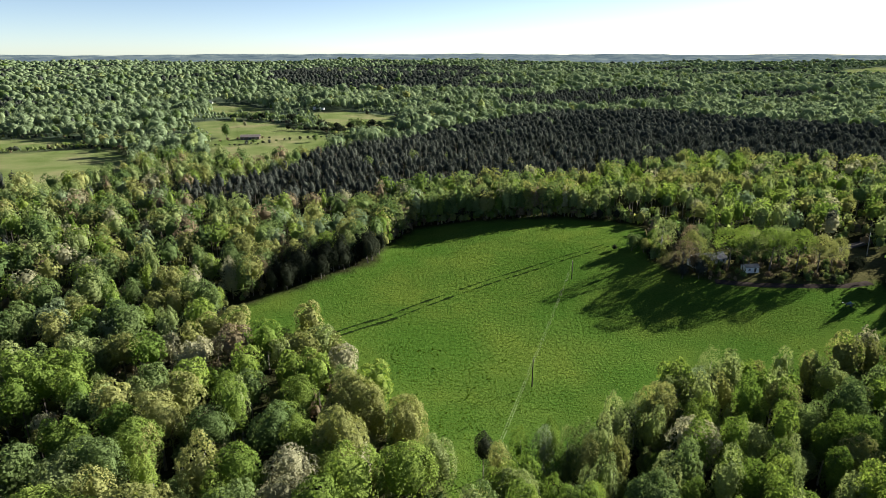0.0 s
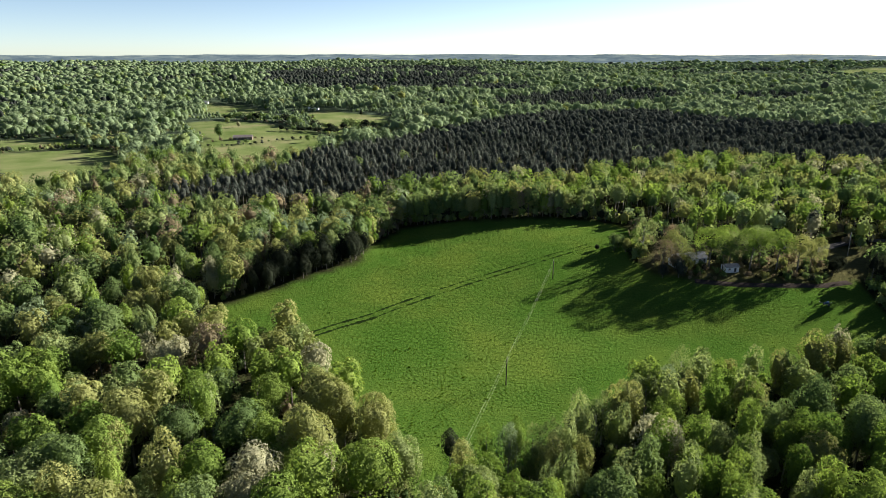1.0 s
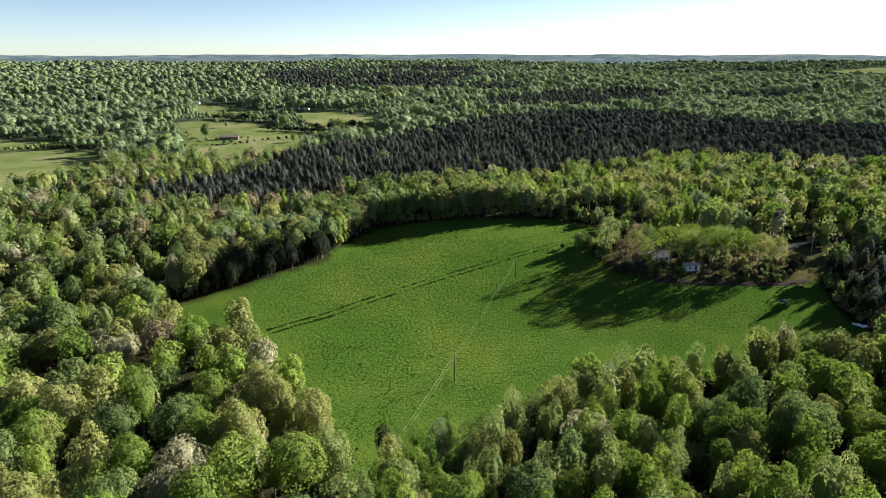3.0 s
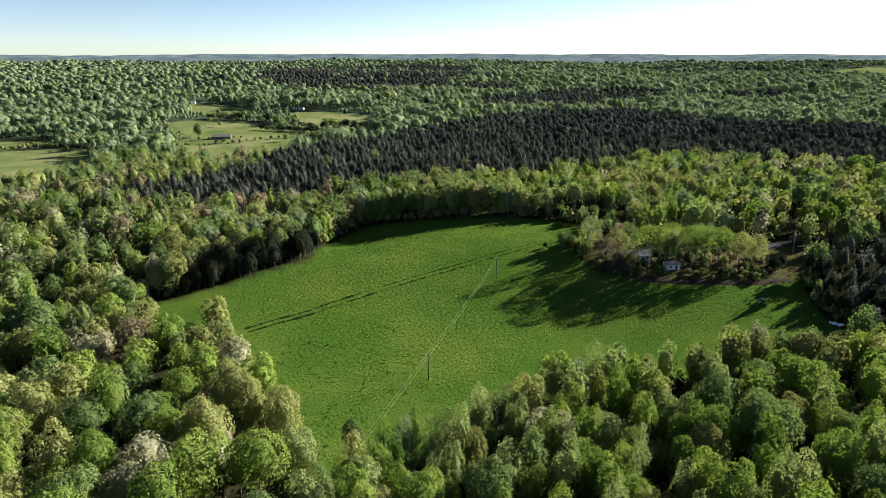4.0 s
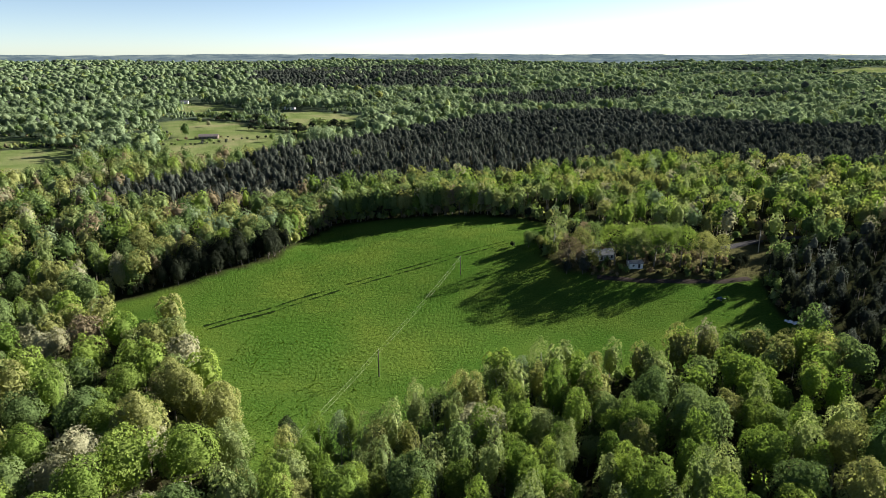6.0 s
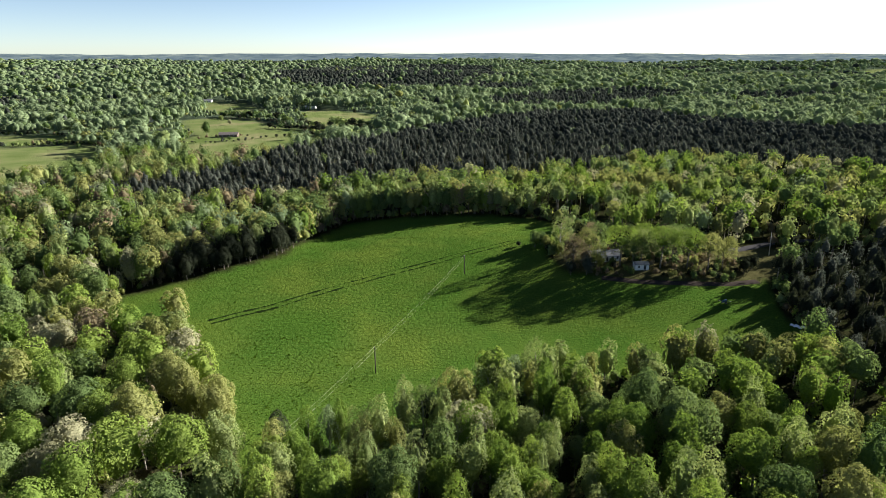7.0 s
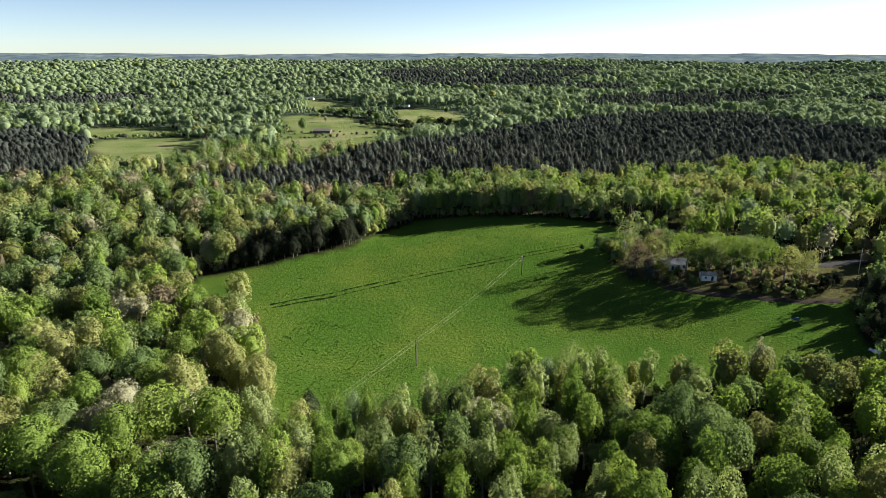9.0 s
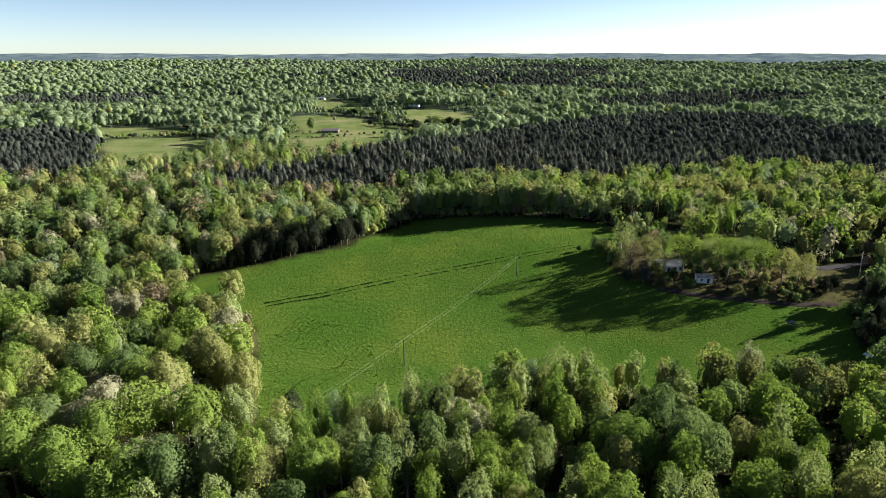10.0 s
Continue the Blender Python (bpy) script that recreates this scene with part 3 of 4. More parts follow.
NEAR = (TR < 170) & (TY < 145) & ~CLOSE
near_ids = np.nonzero(NEAR)[0]


def forest(name, label, pick):
    """One joined wood out of many trees."""
    batches = []
    for lv in range(len(LEVELS)):
        r0 = LEVELS[lv - 1][0] if lv else 0
        for kd in range(len(KINDS)):
            variants = 6 if lv < 3 else 4
            sel = np.nonzero(pick & (TR >= r0) & (TR < LEVELS[lv][0]) & (TK == kd))[0]
            for k in range(variants):
                q = sel[k::variants]
                batches.append((LIB[KINDS[kd], lv, k], TX[q], TY[q], TZ[q], TA[q], TS[q] * np.where(TK[q] == 2, (1.1, 1.15, 1.5, 2.2, 3.4)[lv], (0.95, 1.02, 1.28, 1.6, 2.1)[lv]), TS[q] * (1.0, 1.0, 0.95, 0.95, 1.0)[lv], TL[q], TINT[q]))
    tagged(many(name, [LEAF[k] for k in LEAF_KEYS], batches), label, "forest", kind="stuff")


forest("hardwood_forest", "dense spring hardwood forest in mixed fresh greens, haze-toned far off", ~NEAR & ((TK < 2) | (TK == 4)))
forest("pine_forest", "dark green pine plantation with even crowns", ~NEAR & ((TK == 2) | (TK == 3)))


def wood_stems():
    """Stems of the joined trees that stand near open ground."""
    ids = np.nonzero(~NEAR & (TR < 620))[0]
    quads = []
    for s in range(4):
        a0, a1 = s * math.pi / 2, (s + 1) * math.pi / 2
        r0, r1 = 0.24 * TS[ids], 0.1 * TS[ids]
        h = np.select([TK[ids] == 0, TK[ids] == 1, TK[ids] == 2], [13, 14, 17], 8) * TS[ids]
        base, top = TZ[ids] - 0.5, TZ[ids] + h
        quads.append(np.stack([np.stack([TX[ids] + r0 * math.cos(a0), TY[ids] + r0 * math.sin(a0), base], -1),
                               np.stack([TX[ids] + r0 * math.cos(a1), TY[ids] + r0 * math.sin(a1), base], -1),
                               np.stack([TX[ids] + r1 * math.cos(a1), TY[ids] + r1 * math.sin(a1), top], -1),
                               np.stack([TX[ids] + r1 * math.cos(a0), TY[ids] + r1 * math.sin(a0), top], -1)], 1).reshape(-1, 3))
    tagged(new("forest_stems", quick_mesh("forest_stems", np.concatenate(quads), np.arange(len(ids) * 16).reshape(-1, 4), [BARK])), "grey-brown stems of the close-standing forest trees", "forest", kind="stuff")


wood_stems()

def undergrowth():
    """Saplings and bushes along the rims of the woods and under the near trees."""
    x, y = scatter(3.1, -560, 460, 80, 900, 61)
    r = np.hypot(x - 40, y)
    ok = in_sight(x, y, 20) & (r < 900)
    x, y, r = x[ok], y[ok], r[ok]
    rng = np.random.default_rng(62)
    d = open_distance(x, y)
    grove = inside(YARD, x, y) & (y < 272) & (x > 104) & (x < 184) & ~((np.abs(x - 137) < 5) & (y < 262)) & ~((np.abs(x - 120) < 11) & (y > 260))
    keep = grove & (rng.uniform(size=len(x)) < 0.85) | (d < -1.2) & (near_line(CEDAR_LINE, x, y) > 5) & ((d > -9) | ((r < 230) & (rng.uniform(size=len(x)) < 0.25)))
    keep &= rng.uniform(size=len(x)) < np.where((r > 330) & ((x < -60) | (x > 120) | (y > 420)), 0.35, 0.85)
    x, y, r = x[keep], y[keep], r[keep]
    z, sc, ang = height(x, y), rng.uniform(0.6, 1.7, len(x)) * np.where((y > 260) & (y < 420), 1.5, 1.0) * np.where(inside(YARD, x, y), 0.66, 1.0), rng.uniform(0, 6.28, len(x))
    leaf = np.where(inside(YARD, x, y), rng.choice([3, 5, 5, 7, 1], len(x)), rng.choice([0, 1, 1, 2, 3, 5, 7], len(x)))
    tint = rng.uniform(size=len(x))
    batches = []
    for lv in range(3):
        r0 = LEVELS[lv - 1][0] if lv else 0
        sel = np.nonzero((r >= r0) & (r < LEVELS[lv][0]))[0]
        for k in range(4):
            q = sel[k::4]
            batches.append((LIB["shrub", lv, k], x[q], y[q], z[q], ang[q], sc[q], sc[q] * 1.3, leaf[q], tint[q]))
    tagged(many("undergrowth", [LEAF[k] for k in LEAF_KEYS], batches), "bushy green undergrowth along the edges of the woods", "bushes", kind="stuff")


undergrowth()

TREE_LABEL = {"fresh": "in bright fresh spring leaf", "mid": "in mid green spring leaf", "pale": "in pale green young leaf",
              "olive": "hung with olive-yellow catkins", "blossom": "with cream-coloured opening buds", "rust": "with russet unopened buds",
              "pine": "with dark grey-green needles", "cedar": "with dense blackish foliage", "grey": "in grey-green young leaf"}
TREE_NAME = {"oak": "oak_tree", "poplar": "poplar_tree", "pine": "pine_tree", "cedar": "cedar_tree", "edge": "maple_tree"}
TREE_WORD = {"oak": "broad oak", "poplar": "narrow poplar", "pine": "tall pine", "cedar": "conical cedar", "edge": "low-branched maple"}
PROTO = {}


def tree_parts(kind, leaf, k, airy):
    """Trunk and crown meshes, shared by the trees of that kind."""
    if (kind, leaf, k, airy) not in PROTO:
        rng = np.random.default_rng(5000 + k * 17 + KINDS.index(kind) * 131 + LEAF_KEYS.index(leaf) * 7)
        slim = kind in ("poplar", "pine")
        thin = (0.65 if airy else 0.75) if leaf in ("rust", "blossom") or (leaf == "pale" and slim) else 1.0
        v, f = crown(kind, rng, int((2100 if slim else 2800) * thin), 0.27 if slim else 0.29, 2, 0.45 if airy else 0.32, 0.8 if airy else 0.36, (0.2 if thin < 1 else 0.35) if airy else 0.7 if slim else 0.8)
        cm = quick_mesh("crown", v, f, [LEAF[leaf]])
        tv, tf = trunk(kind, rng)
        tm = bpy.data.meshes.new("trunk")
        tm.from_pydata(tv, [], tf)
        tm.materials.append(BARK if kind != "poplar" else BARK_PALE)
        tm.shade_smooth()
        PROTO[kind, leaf, k, airy] = (tm, cm)
    return PROTO[kind, leaf, k, airy]


def tree(kind, leaf, k, x, y, scale, turn, where="in the wood", wide=1.0, called="", airy=False):
    tm, cm = tree_parts(kind, leaf, k, airy)
    root = new(called + "_tree" if called else TREE_NAME[kind])
    root.location = (x, y, float(height(x, y)))
    root.rotation_euler = (0, 0, turn)
    root.scale = (scale * wide, scale * wide, scale)
    for nm, me in (("trunk", tm), ("crown", cm)):
        ob = new(nm, me)
        ob.parent = root
    tagged(root, f"{'round-headed ' + called if called else TREE_WORD[kind]} {TREE_LABEL[leaf]} {where}", "tree", group=f"{TREE_NAME[kind].replace('_', ' ')}s of the near woods")
    return root


for i in near_ids:
    tree(KINDS[TK[i]], LEAF_KEYS[TL[i]], int(i) % 4, TX[i], TY[i], TS[i] * 1.1, TA[i], wide=1.06 if TX[i] < 6 else 0.95)


# ---------------------------------------------------------------- meadow grass and ruts
def tussocks():
    """Rough tufts over the meadow: three leaning blades each."""
    x, y = scatter(1.05, -85, 195, 96, 345, 71)
    rng = np.random.default_rng(72)
    d = edge_distance(MEADOW, x, y)
    dens = 0.3 + 0.26 * waves(x, y, 25, 73) + 0.22 * waves(x, y, 7, 74) + 0.25 * hump(x, 0, 22) * hump(y, 160, 35)
    keep = (d > 0.3) & (rng.uniform(size=len(x)) < dens)
    x, y = x[keep], y[keep]
    n = len(x)
    z = height(x, y)
    s = rng.uniform(0.06, 0.2, n) * np.where(rng.uniform(size=n) < 0.04, 1.8, 1.0) * (1 + 0.6 * hump(x, 2, 25) * hump(y, 165, 30))
    quads = []
    for j in range(3):
        a = rng.uniform(0, 2 * math.pi, n)
        ca, sa = np.cos(a), np.sin(a)
        lean = rng.uniform(0.1, 0.6, n) * s
        wid = s * rng.uniform(0.8, 1.3, n)
        quads.append(np.stack([np.stack([x - ca * wid, y - sa * wid, z - 0.05], -1), np.stack([x + ca * wid, y + sa * wid, z - 0.05], -1),
                               np.stack([x + ca * wid * 0.5 - sa * lean, y + sa * wid * 0.5 + ca * lean, z + s], -1),
                               np.stack([x - ca * wid * 0.5 - sa * lean, y - sa * wid * 0.5 + ca * lean, z + s * 0.9], -1)], 1))
    v = np.stack(quads, 1).reshape(-1, 3)
    me = quick_mesh("meadow_grass", v, np.arange(len(v)).reshape(-1, 4), [GRASS], None, np.repeat(rng.uniform(size=n), 3))
    tagged(new("meadow_grass", me), "rough tufted green grass all over the meadow", "grass", kind="stuff")


tussocks()
# near-black, since the shadow inside the grooves is put into the colour
RUT = plain("rut_earth_and_shade", (0.006, 0.011, 0.003), (0.014, 0.024, 0.006), 0.95, 0, 1.5)
RUT_LINE = [(-40, 204), (-32.4, 210.6), (-19.8, 220.3), (-7.6, 231.5), (7, 243.8), (17, 251.8), (28.8, 260), (44.6, 269.6), (58, 278.6), (73.5, 288.2), (82, 294)]


def wheel_ruts():
    """Two broken wheel ruts in the grass, their groove shade painted into dark strips."""
    pts = polyline(RUT_LINE, 0.6)
    for side in (-1.0, 1.0):
        rng = np.random.default_rng(80 + int(side))
        verts, faces = [], []
        for i, (x, y) in enumerate(pts):
            x2, y2 = pts[min(i + 1, len(pts) - 1)]
            x1, y1 = pts[max(i - 1, 0)]
            d = math.hypot(x2 - x1, y2 - y1)
            nx, ny = -(y2 - y1) / d, (x2 - x1) / d
            w = max(0.0, 0.3 + 0.2 * float(waves(x + 50 * side, y, 5, 81)) + 0.2 * float(waves(x + 30 * side, y, 17, 84)) + rng.uniform(-0.3, 0.2)) * (1.7 - 0.009 * abs(x + 5))
            o = side * 1.75 + 0.2 * float(waves(x, y, 20, 83))
            for off, dz in ((o - w, 0.0), (o, -0.03), (o + w, 0.0)):
                px, py = x + nx * off, y + ny * off
                verts.append((px, py, float(height(px, py)) + 0.07 + dz))
        for i in range(len(pts) - 1):
            for j in range(2):
                a = i * 3 + j
                faces.append((a, a + 1, a + 4, a + 3))
        tagged(mesh_object("wheel_rut", verts, faces, [RUT]), "broken wheel rut in meadow grass, its groove shade painted dark", "wheel rut", group="wheel ruts", kind="structure")


wheel_ruts()


def ribbon(name, pts, width, lift, mat, label, category):
    pts = polyline(pts, 2.5)
    verts, faces = [], []
    for i, (x, y) in enumerate(pts):
        x2, y2 = pts[min(i + 1, len(pts) - 1)]
        x1, y1 = pts[max(i - 1, 0)]
        d = math.hypot(x2 - x1, y2 - y1)
        nx, ny = -(y2 - y1) / d, (x2 - x1) / d
        for off, dz in ((-0.5 * width, -0.1), (-0.42 * width, lift), (0, lift + 0.06), (0.42 * width, lift), (0.5 * width, -0.1)):
            px, py = x + nx * off, y + ny * off
            verts.append((px, py, float(height(px, py)) + dz))
    for i in range(len(pts) - 1):
        for j in range(4):
            a = i * 5 + j
            faces.append((a, a + 1, a + 6, a + 5))
    return tagged(mesh_object(name, verts, faces, [mat], smooth=True), label, category, kind="structure")


ribbon("road", ROAD, 5.5, 0.16, GRAVEL, "gravel country road beside the trees, painted dark for their shade", "road")
EARTH = plain("bare_earth", (0.026, 0.021, 0.018), (0.05, 0.041, 0.036), 0.95, 0, 0.7, 0.04)
ribbon("farm_track", [(118, 249.5), (135, 246), (153, 244.5), (172, 245.5), (186, 250)], 4.2, 0.06, EARTH, "bare brown farm track along the grove", "track")


# ---------------------------------------------------------------- small builders
def part(name, data, mat, parent, label="", smooth=False):
    """A mesh object under a thing, from vertices and faces or from a bmesh."""
    me = bpy.data.meshes.new(name)
    if isinstance(data, bmesh.types.BMesh):
        data.to_mesh(me)
        data.free()
    else:
        me.from_pydata(data[0], [], data[1])
    me.materials.append(mat)
    if smooth:
        me.shade_smooth()
    ob = new(name, me)
    ob.parent = parent
    if label:
        tagged(ob, label)
    return ob


def box(x0, x1, y0, y1, z0, z1, bevel=0.0):
    bm = bmesh.new()
    m = Matrix.Translation(((x0 + x1) / 2, (y0 + y1) / 2, (z0 + z1) / 2)) @ Matrix.Diagonal((x1 - x0, y1 - y0, z1 - z0, 1))
    bmesh.ops.create_cube(bm, size=1, matrix=m)
    if bevel:
        bmesh.ops.bevel(bm, geom=bm.edges[:], offset=bevel, segments=1, affect="EDGES")
    return bm


def root_at(name, x, y, turn=0.0, sink=0.0):
    r = new(name)
    r.location = (x, y, float(height(x, y)) - sink)
    r.rotation_euler = (0, 0, radians(turn))
    return r


# ---------------------------------------------------------------- power line
POLES = [(1.0, 92.0, 9.9), (28.5, 174.0, 9.6), (57.3, 256.5, 8.6)]


def utility_pole(x, y, tall, mat, label, lean=(0, 0)):
    root = root_at("utility_pole", x, y)
    top = (lean[0], lean[1], tall)
    part("post", tube([(0, 0, -0.8), (lean[0] * 0.5, lean[1] * 0.5, tall * 0.5), top], [0.2, 0.17, 0.12], 10), mat, root, smooth=True)
    ins = tube([(top[0], top[1], tall - 0.02), (top[0], top[1], tall + 0.14), (top[0], top[1], tall + 0.16), (top[0], top[1], tall + 0.32)], [0.03, 0.03, 0.08, 0.05], 8)
    part("insulator", ins, WHITE, root, "pale porcelain insulator")
    part("bracket", box(0.08 + lean[0], 0.34 + lean[0], -0.04 + lean[1], 0.04 + lean[1], tall - 0.83, tall - 0.72, 0.01), METAL, root, "steel wire bracket")
    tagged(root, label, "utility pole", group="poles of the power line")
    return root


for (x, y, tall) in POLES:
    utility_pole(x, y, tall, WOOD_POLE, "dark weathered wooden utility pole standing in grass")
utility_pole(205.0, 282.0, 11.5, POLE_PALE, "bleached wooden utility pole beside the road", (-0.4, 0.2))


def wire_span(a, b, sag, name="wire"):
    """A sagging wire between two points."""
    pts = []
    for i in range(25):
        u = i / 24
        pts.append((a[0] + (b[0] - a[0]) * u, a[1] + (b[1] - a[1]) * u, a[2] + (b[2] - a[2]) * u - sag * 4 * u * (1 - u)))
    return tube(pts, [0.014] * 25, 4)


for (xa, ya, ha), (xb, yb, hb) in zip(POLES, POLES[1:]):
    za, zb = float(height(xa, ya)) + ha, float(height(xb, yb)) + hb
    line = new("power_line")
    tagged(line, "two bright aluminium wires sagging between wooden poles", "power line", group="power line spans")
    part("wire", wire_span((xa, ya, za + 0.34), (xb, yb, zb + 0.34), 0.9), WIRE, line)
    part("wire", wire_span((xa + 0.3, ya, za - 0.75), (xb + 0.3, yb, zb - 0.75), 1.0), WIRE, line)


# ---------------------------------------------------------------- the house and its grove
def gable_roof(x0, x1, y0, y1, z, rise, over=0.5, thick=0.16):
    """A gabled roof with its ridge along x."""
    ym = (y0 + y1) / 2
    prof = [(y0 - over, z - over * rise / (ym - y0)), (ym, z + rise), (y1 + over, z - over * rise / (ym - y0))]
    verts = []
    for x in (x0 - over, x1 + over):
        verts += [(x, y, h) for y, h in prof] + [(x, y, h - thick) for y, h in prof]
    faces = [(0, 1, 7, 6), (1, 2, 8, 7), (3, 9, 10, 4), (4, 10, 11, 5), (0, 6, 9, 3), (2, 5, 11, 8), (0, 3, 4, 1), (1, 4, 5, 2), (6, 7, 10, 9), (7, 8, 11, 10)]
    return verts, faces


def gabled_body(x0, x1, y0, y1, z0, z, rise):
    ym = (y0 + y1) / 2
    verts = [(x0, y0, z0), (x1, y0, z0), (x1, y1, z0), (x0, y1, z0), (x0, y0, z), (x1, y0, z), (x1, y1, z), (x0, y1, z), (x0, ym, z + rise - 0.18), (x1, ym, z + rise - 0.18)]
    faces = [(0, 1, 5, 4), (1, 2, 6, 9, 5), (2, 3, 7, 6), (3, 0, 4, 8, 7), (3, 2, 1, 0), (4, 5, 9, 8), (6, 7, 8, 9)]
    return verts, faces


def opening(root, name, x, y, z, w, h):
    """A framed window or door set 4 cm proud of the wall."""
    t = 0.05
    fr = part(name, box(x - w / 2 - 0.1, x + w / 2 + 0.1, y - t, y, z - 0.1, z + h + 0.1, 0.01), WHITE, root, "white painted frame")
    part("pane" if name == "window" else "leaf", box(x - w / 2, x + w / 2, y - t - 0.01, y - 0.01, z, z + h), DARK, fr, "dark glass" if name == "window" else "dark door leaf")
    return fr


def house():
    root = root_at("house", 122, 268, 12, 0.1)
    part("wall", gabled_body(-7, 7, -3.6, 3.6, -0.6, 2.9, 1.7), WHITE, root, "white painted board walls")
    part("roof", gable_roof(-7, 7, -3.6, 3.6, 2.9, 1.7), ROOF, root, "grey shingle roof", False)
    wing = part("wing", gabled_body(-10.2, -7.02, -5.2, 0.5, -0.6, 2.6, 1.2), WHITE, root)
    part("wing_roof", gable_roof(-10.2, -7.3, -5.2, 0.5, 2.6, 1.2, 0.35), TIN, wing, "galvanised sheet roof")
    part("chimney", box(2.0, 2.8, -0.4, 0.4, 3.5, 5.6, 0.03), plain("old_brick", (0.2, 0.09, 0.06), (0.32, 0.16, 0.11), 0.9), root, "old red brick chimney")
    for x in (-5.0, -2.2, 3.2, 5.6):
        opening(root, "window", x, -3.6, 0.8, 1.0, 1.4)
    opening(root, "door", 0.6, -3.6, 0.0, 1.0, 2.05)
    opening(root, "window", -8.6, -5.2, 0.8, 1.3, 1.2)
    tagged(root, "white single-storey farmhouse with grey roof behind trees", "house")


def shed():
    root = root_at("shed", 137, 258.5, 6, 0.1)
    part("wall", gabled_body(-3.1, 3.1, -2.1, 2.1, -0.6, 2.5, 0.9), WHITE, root)
    part("roof", gable_roof(-3.1, 3.1, -2.1, 2.1, 2.5, 0.9, 0.3), ROOF, root, "dark grey roof")
    opening(root, "door", 1.3, -2.1, 0.0, 1.0, 2.0)
    opening(root, "window", -1.4, -2.1, 0.9, 0.9, 0.9)
    tagged(root, "small white wooden shed under the oaks", "shed")


house()
shed()
GROVE = [("edge", "rust", 3, 112, 258.5, 0.52, 1.3), ("edge", "mid", 3, 116.5, 260.5, 0.42, 1.3), ("edge", "olive", 0, 119.5, 260, 0.26, 1.6), ("edge", "mid", 2, 124.5, 260.5, 0.22, 1.7), ("edge", "rust", 0, 107, 259, 0.84, 1.58), ("oak", "olive", 1, 114, 266, 0.86, 1.38), ("oak", "fresh", 1, 128, 260, 1.08, 1.42), ("oak", "pale", 2, 138, 262, 0.98, 1.3),
         ("oak", "fresh", 3, 146, 259, 1.1, 1.3), ("oak", "pale", 0, 153, 265, 0.96, 1.25), ("oak", "fresh", 2, 158, 259, 1.06, 1.25), ("oak", "olive", 3, 167, 258, 0.98, 1.2),
         ("oak", "olive", 2, 174, 260, 0.88, 1.2), ("poplar", "pale", 1, 103, 277, 1.03, 1.62), ("edge", "rust", 1, 118, 280, 0.78, 1.12),
         ("edge", "mid", 2, 92, 285, 0.5, 1.5), ("edge", "olive", 1, 97, 282.5, 0.4, 1.5), ("edge", "mid", 0, 95, 288, 0.42, 1.5), ("edge", "cedar", 1, 84, 287, 0.16, 2.0), ("edge", "cedar", 2, 183, 258, 0.42, 1.9), ("edge", "cedar", 3, 188, 262, 0.4, 1.8),
         ("edge", "pine", 0, 105, 253, 0.42, 1.3), ("edge", "pine", 1, 112, 252.5, 0.5, 1.3), ("edge", "mid", 0, 121, 254, 0.2, 2.4), ("edge", "olive", 2, 149, 251, 0.18, 2.6),
         ("oak", "fresh", 0, 142, 273, 0.86, 1.3), ("oak", "mid", 1, 158, 275, 0.84, 1.3),
         ("edge", "mid", 1, 122, 277, 0.83, 1.22), ("edge", "olive", 1, 117, 257, 0.62, 1.3), ("oak", "mid", 2, 133, 257, 0.83, 1.12), ("edge", "mid", 1, 158, 251, 0.17, 2.6), ("edge", "mid", 3, 167, 251, 0.18, 2.5), ("edge", "rust", 2, 142, 252, 0.16, 2.6)]
for i, (kd, lf, k, x, y, sc, wd) in enumerate(GROVE):
    tree(kd, lf, k, x, y, sc, 1.7 * i, "by the farmhouse", wd, airy=sc > 0.6)
rng_p = np.random.default_rng(64)
for i, (x, y) in enumerate(polyline([(13, 126), (19, 127), (34, 130), (47, 138), (57, 148), (68, 158), (80, 166)], 4.6)):     # thin young poplars along the edge
    tree("poplar", ("pale", "mid", "pale", "grey", "fresh")[int(rng_p.integers(5))], i % 4, x + rng_p.uniform(-1, 1.5), y - 2 + rng_p.uniform(-2.5, 1), rng_p.uniform(0.72, 1.05), 2.1 * i, "at the meadow's edge", rng_p.uniform(0.85, 1.15), airy=True)
for i, (x, y, sc, wd) in enumerate([(10, 128.5, 0.74, 0.75), (43, 140, 0.72, 0.65), (48, 140.5, 0.76, 0.85)]):
    tree("oak", "cedar", i, x, y, sc, 2.1 * i, "at the meadow's edge", wd, "pine")
rng_c = np.random.default_rng(63)
for i, (x, y) in enumerate(polyline(CEDAR_LINE, 4.2)):      # dark cedars crowd the corner of the wood; farther west they replace deep shade
    for back in (0.0, 5.0):
        kd = ("cedar", "edge", "cedar", "edge")[int(rng_c.integers(4))]
        tree(kd, "mid" if i == 5 and back else "cedar", i % 4, x - 0.7 * back + rng_c.uniform(-2, 1), y + 0.6 * back + rng_c.uniform(-1.5, 1.5), rng_c.uniform(0.5, 0.82) + 0.03 * back, 2.1 * i, "at the meadow's edge", rng_c.uniform(1.0, 1.5))


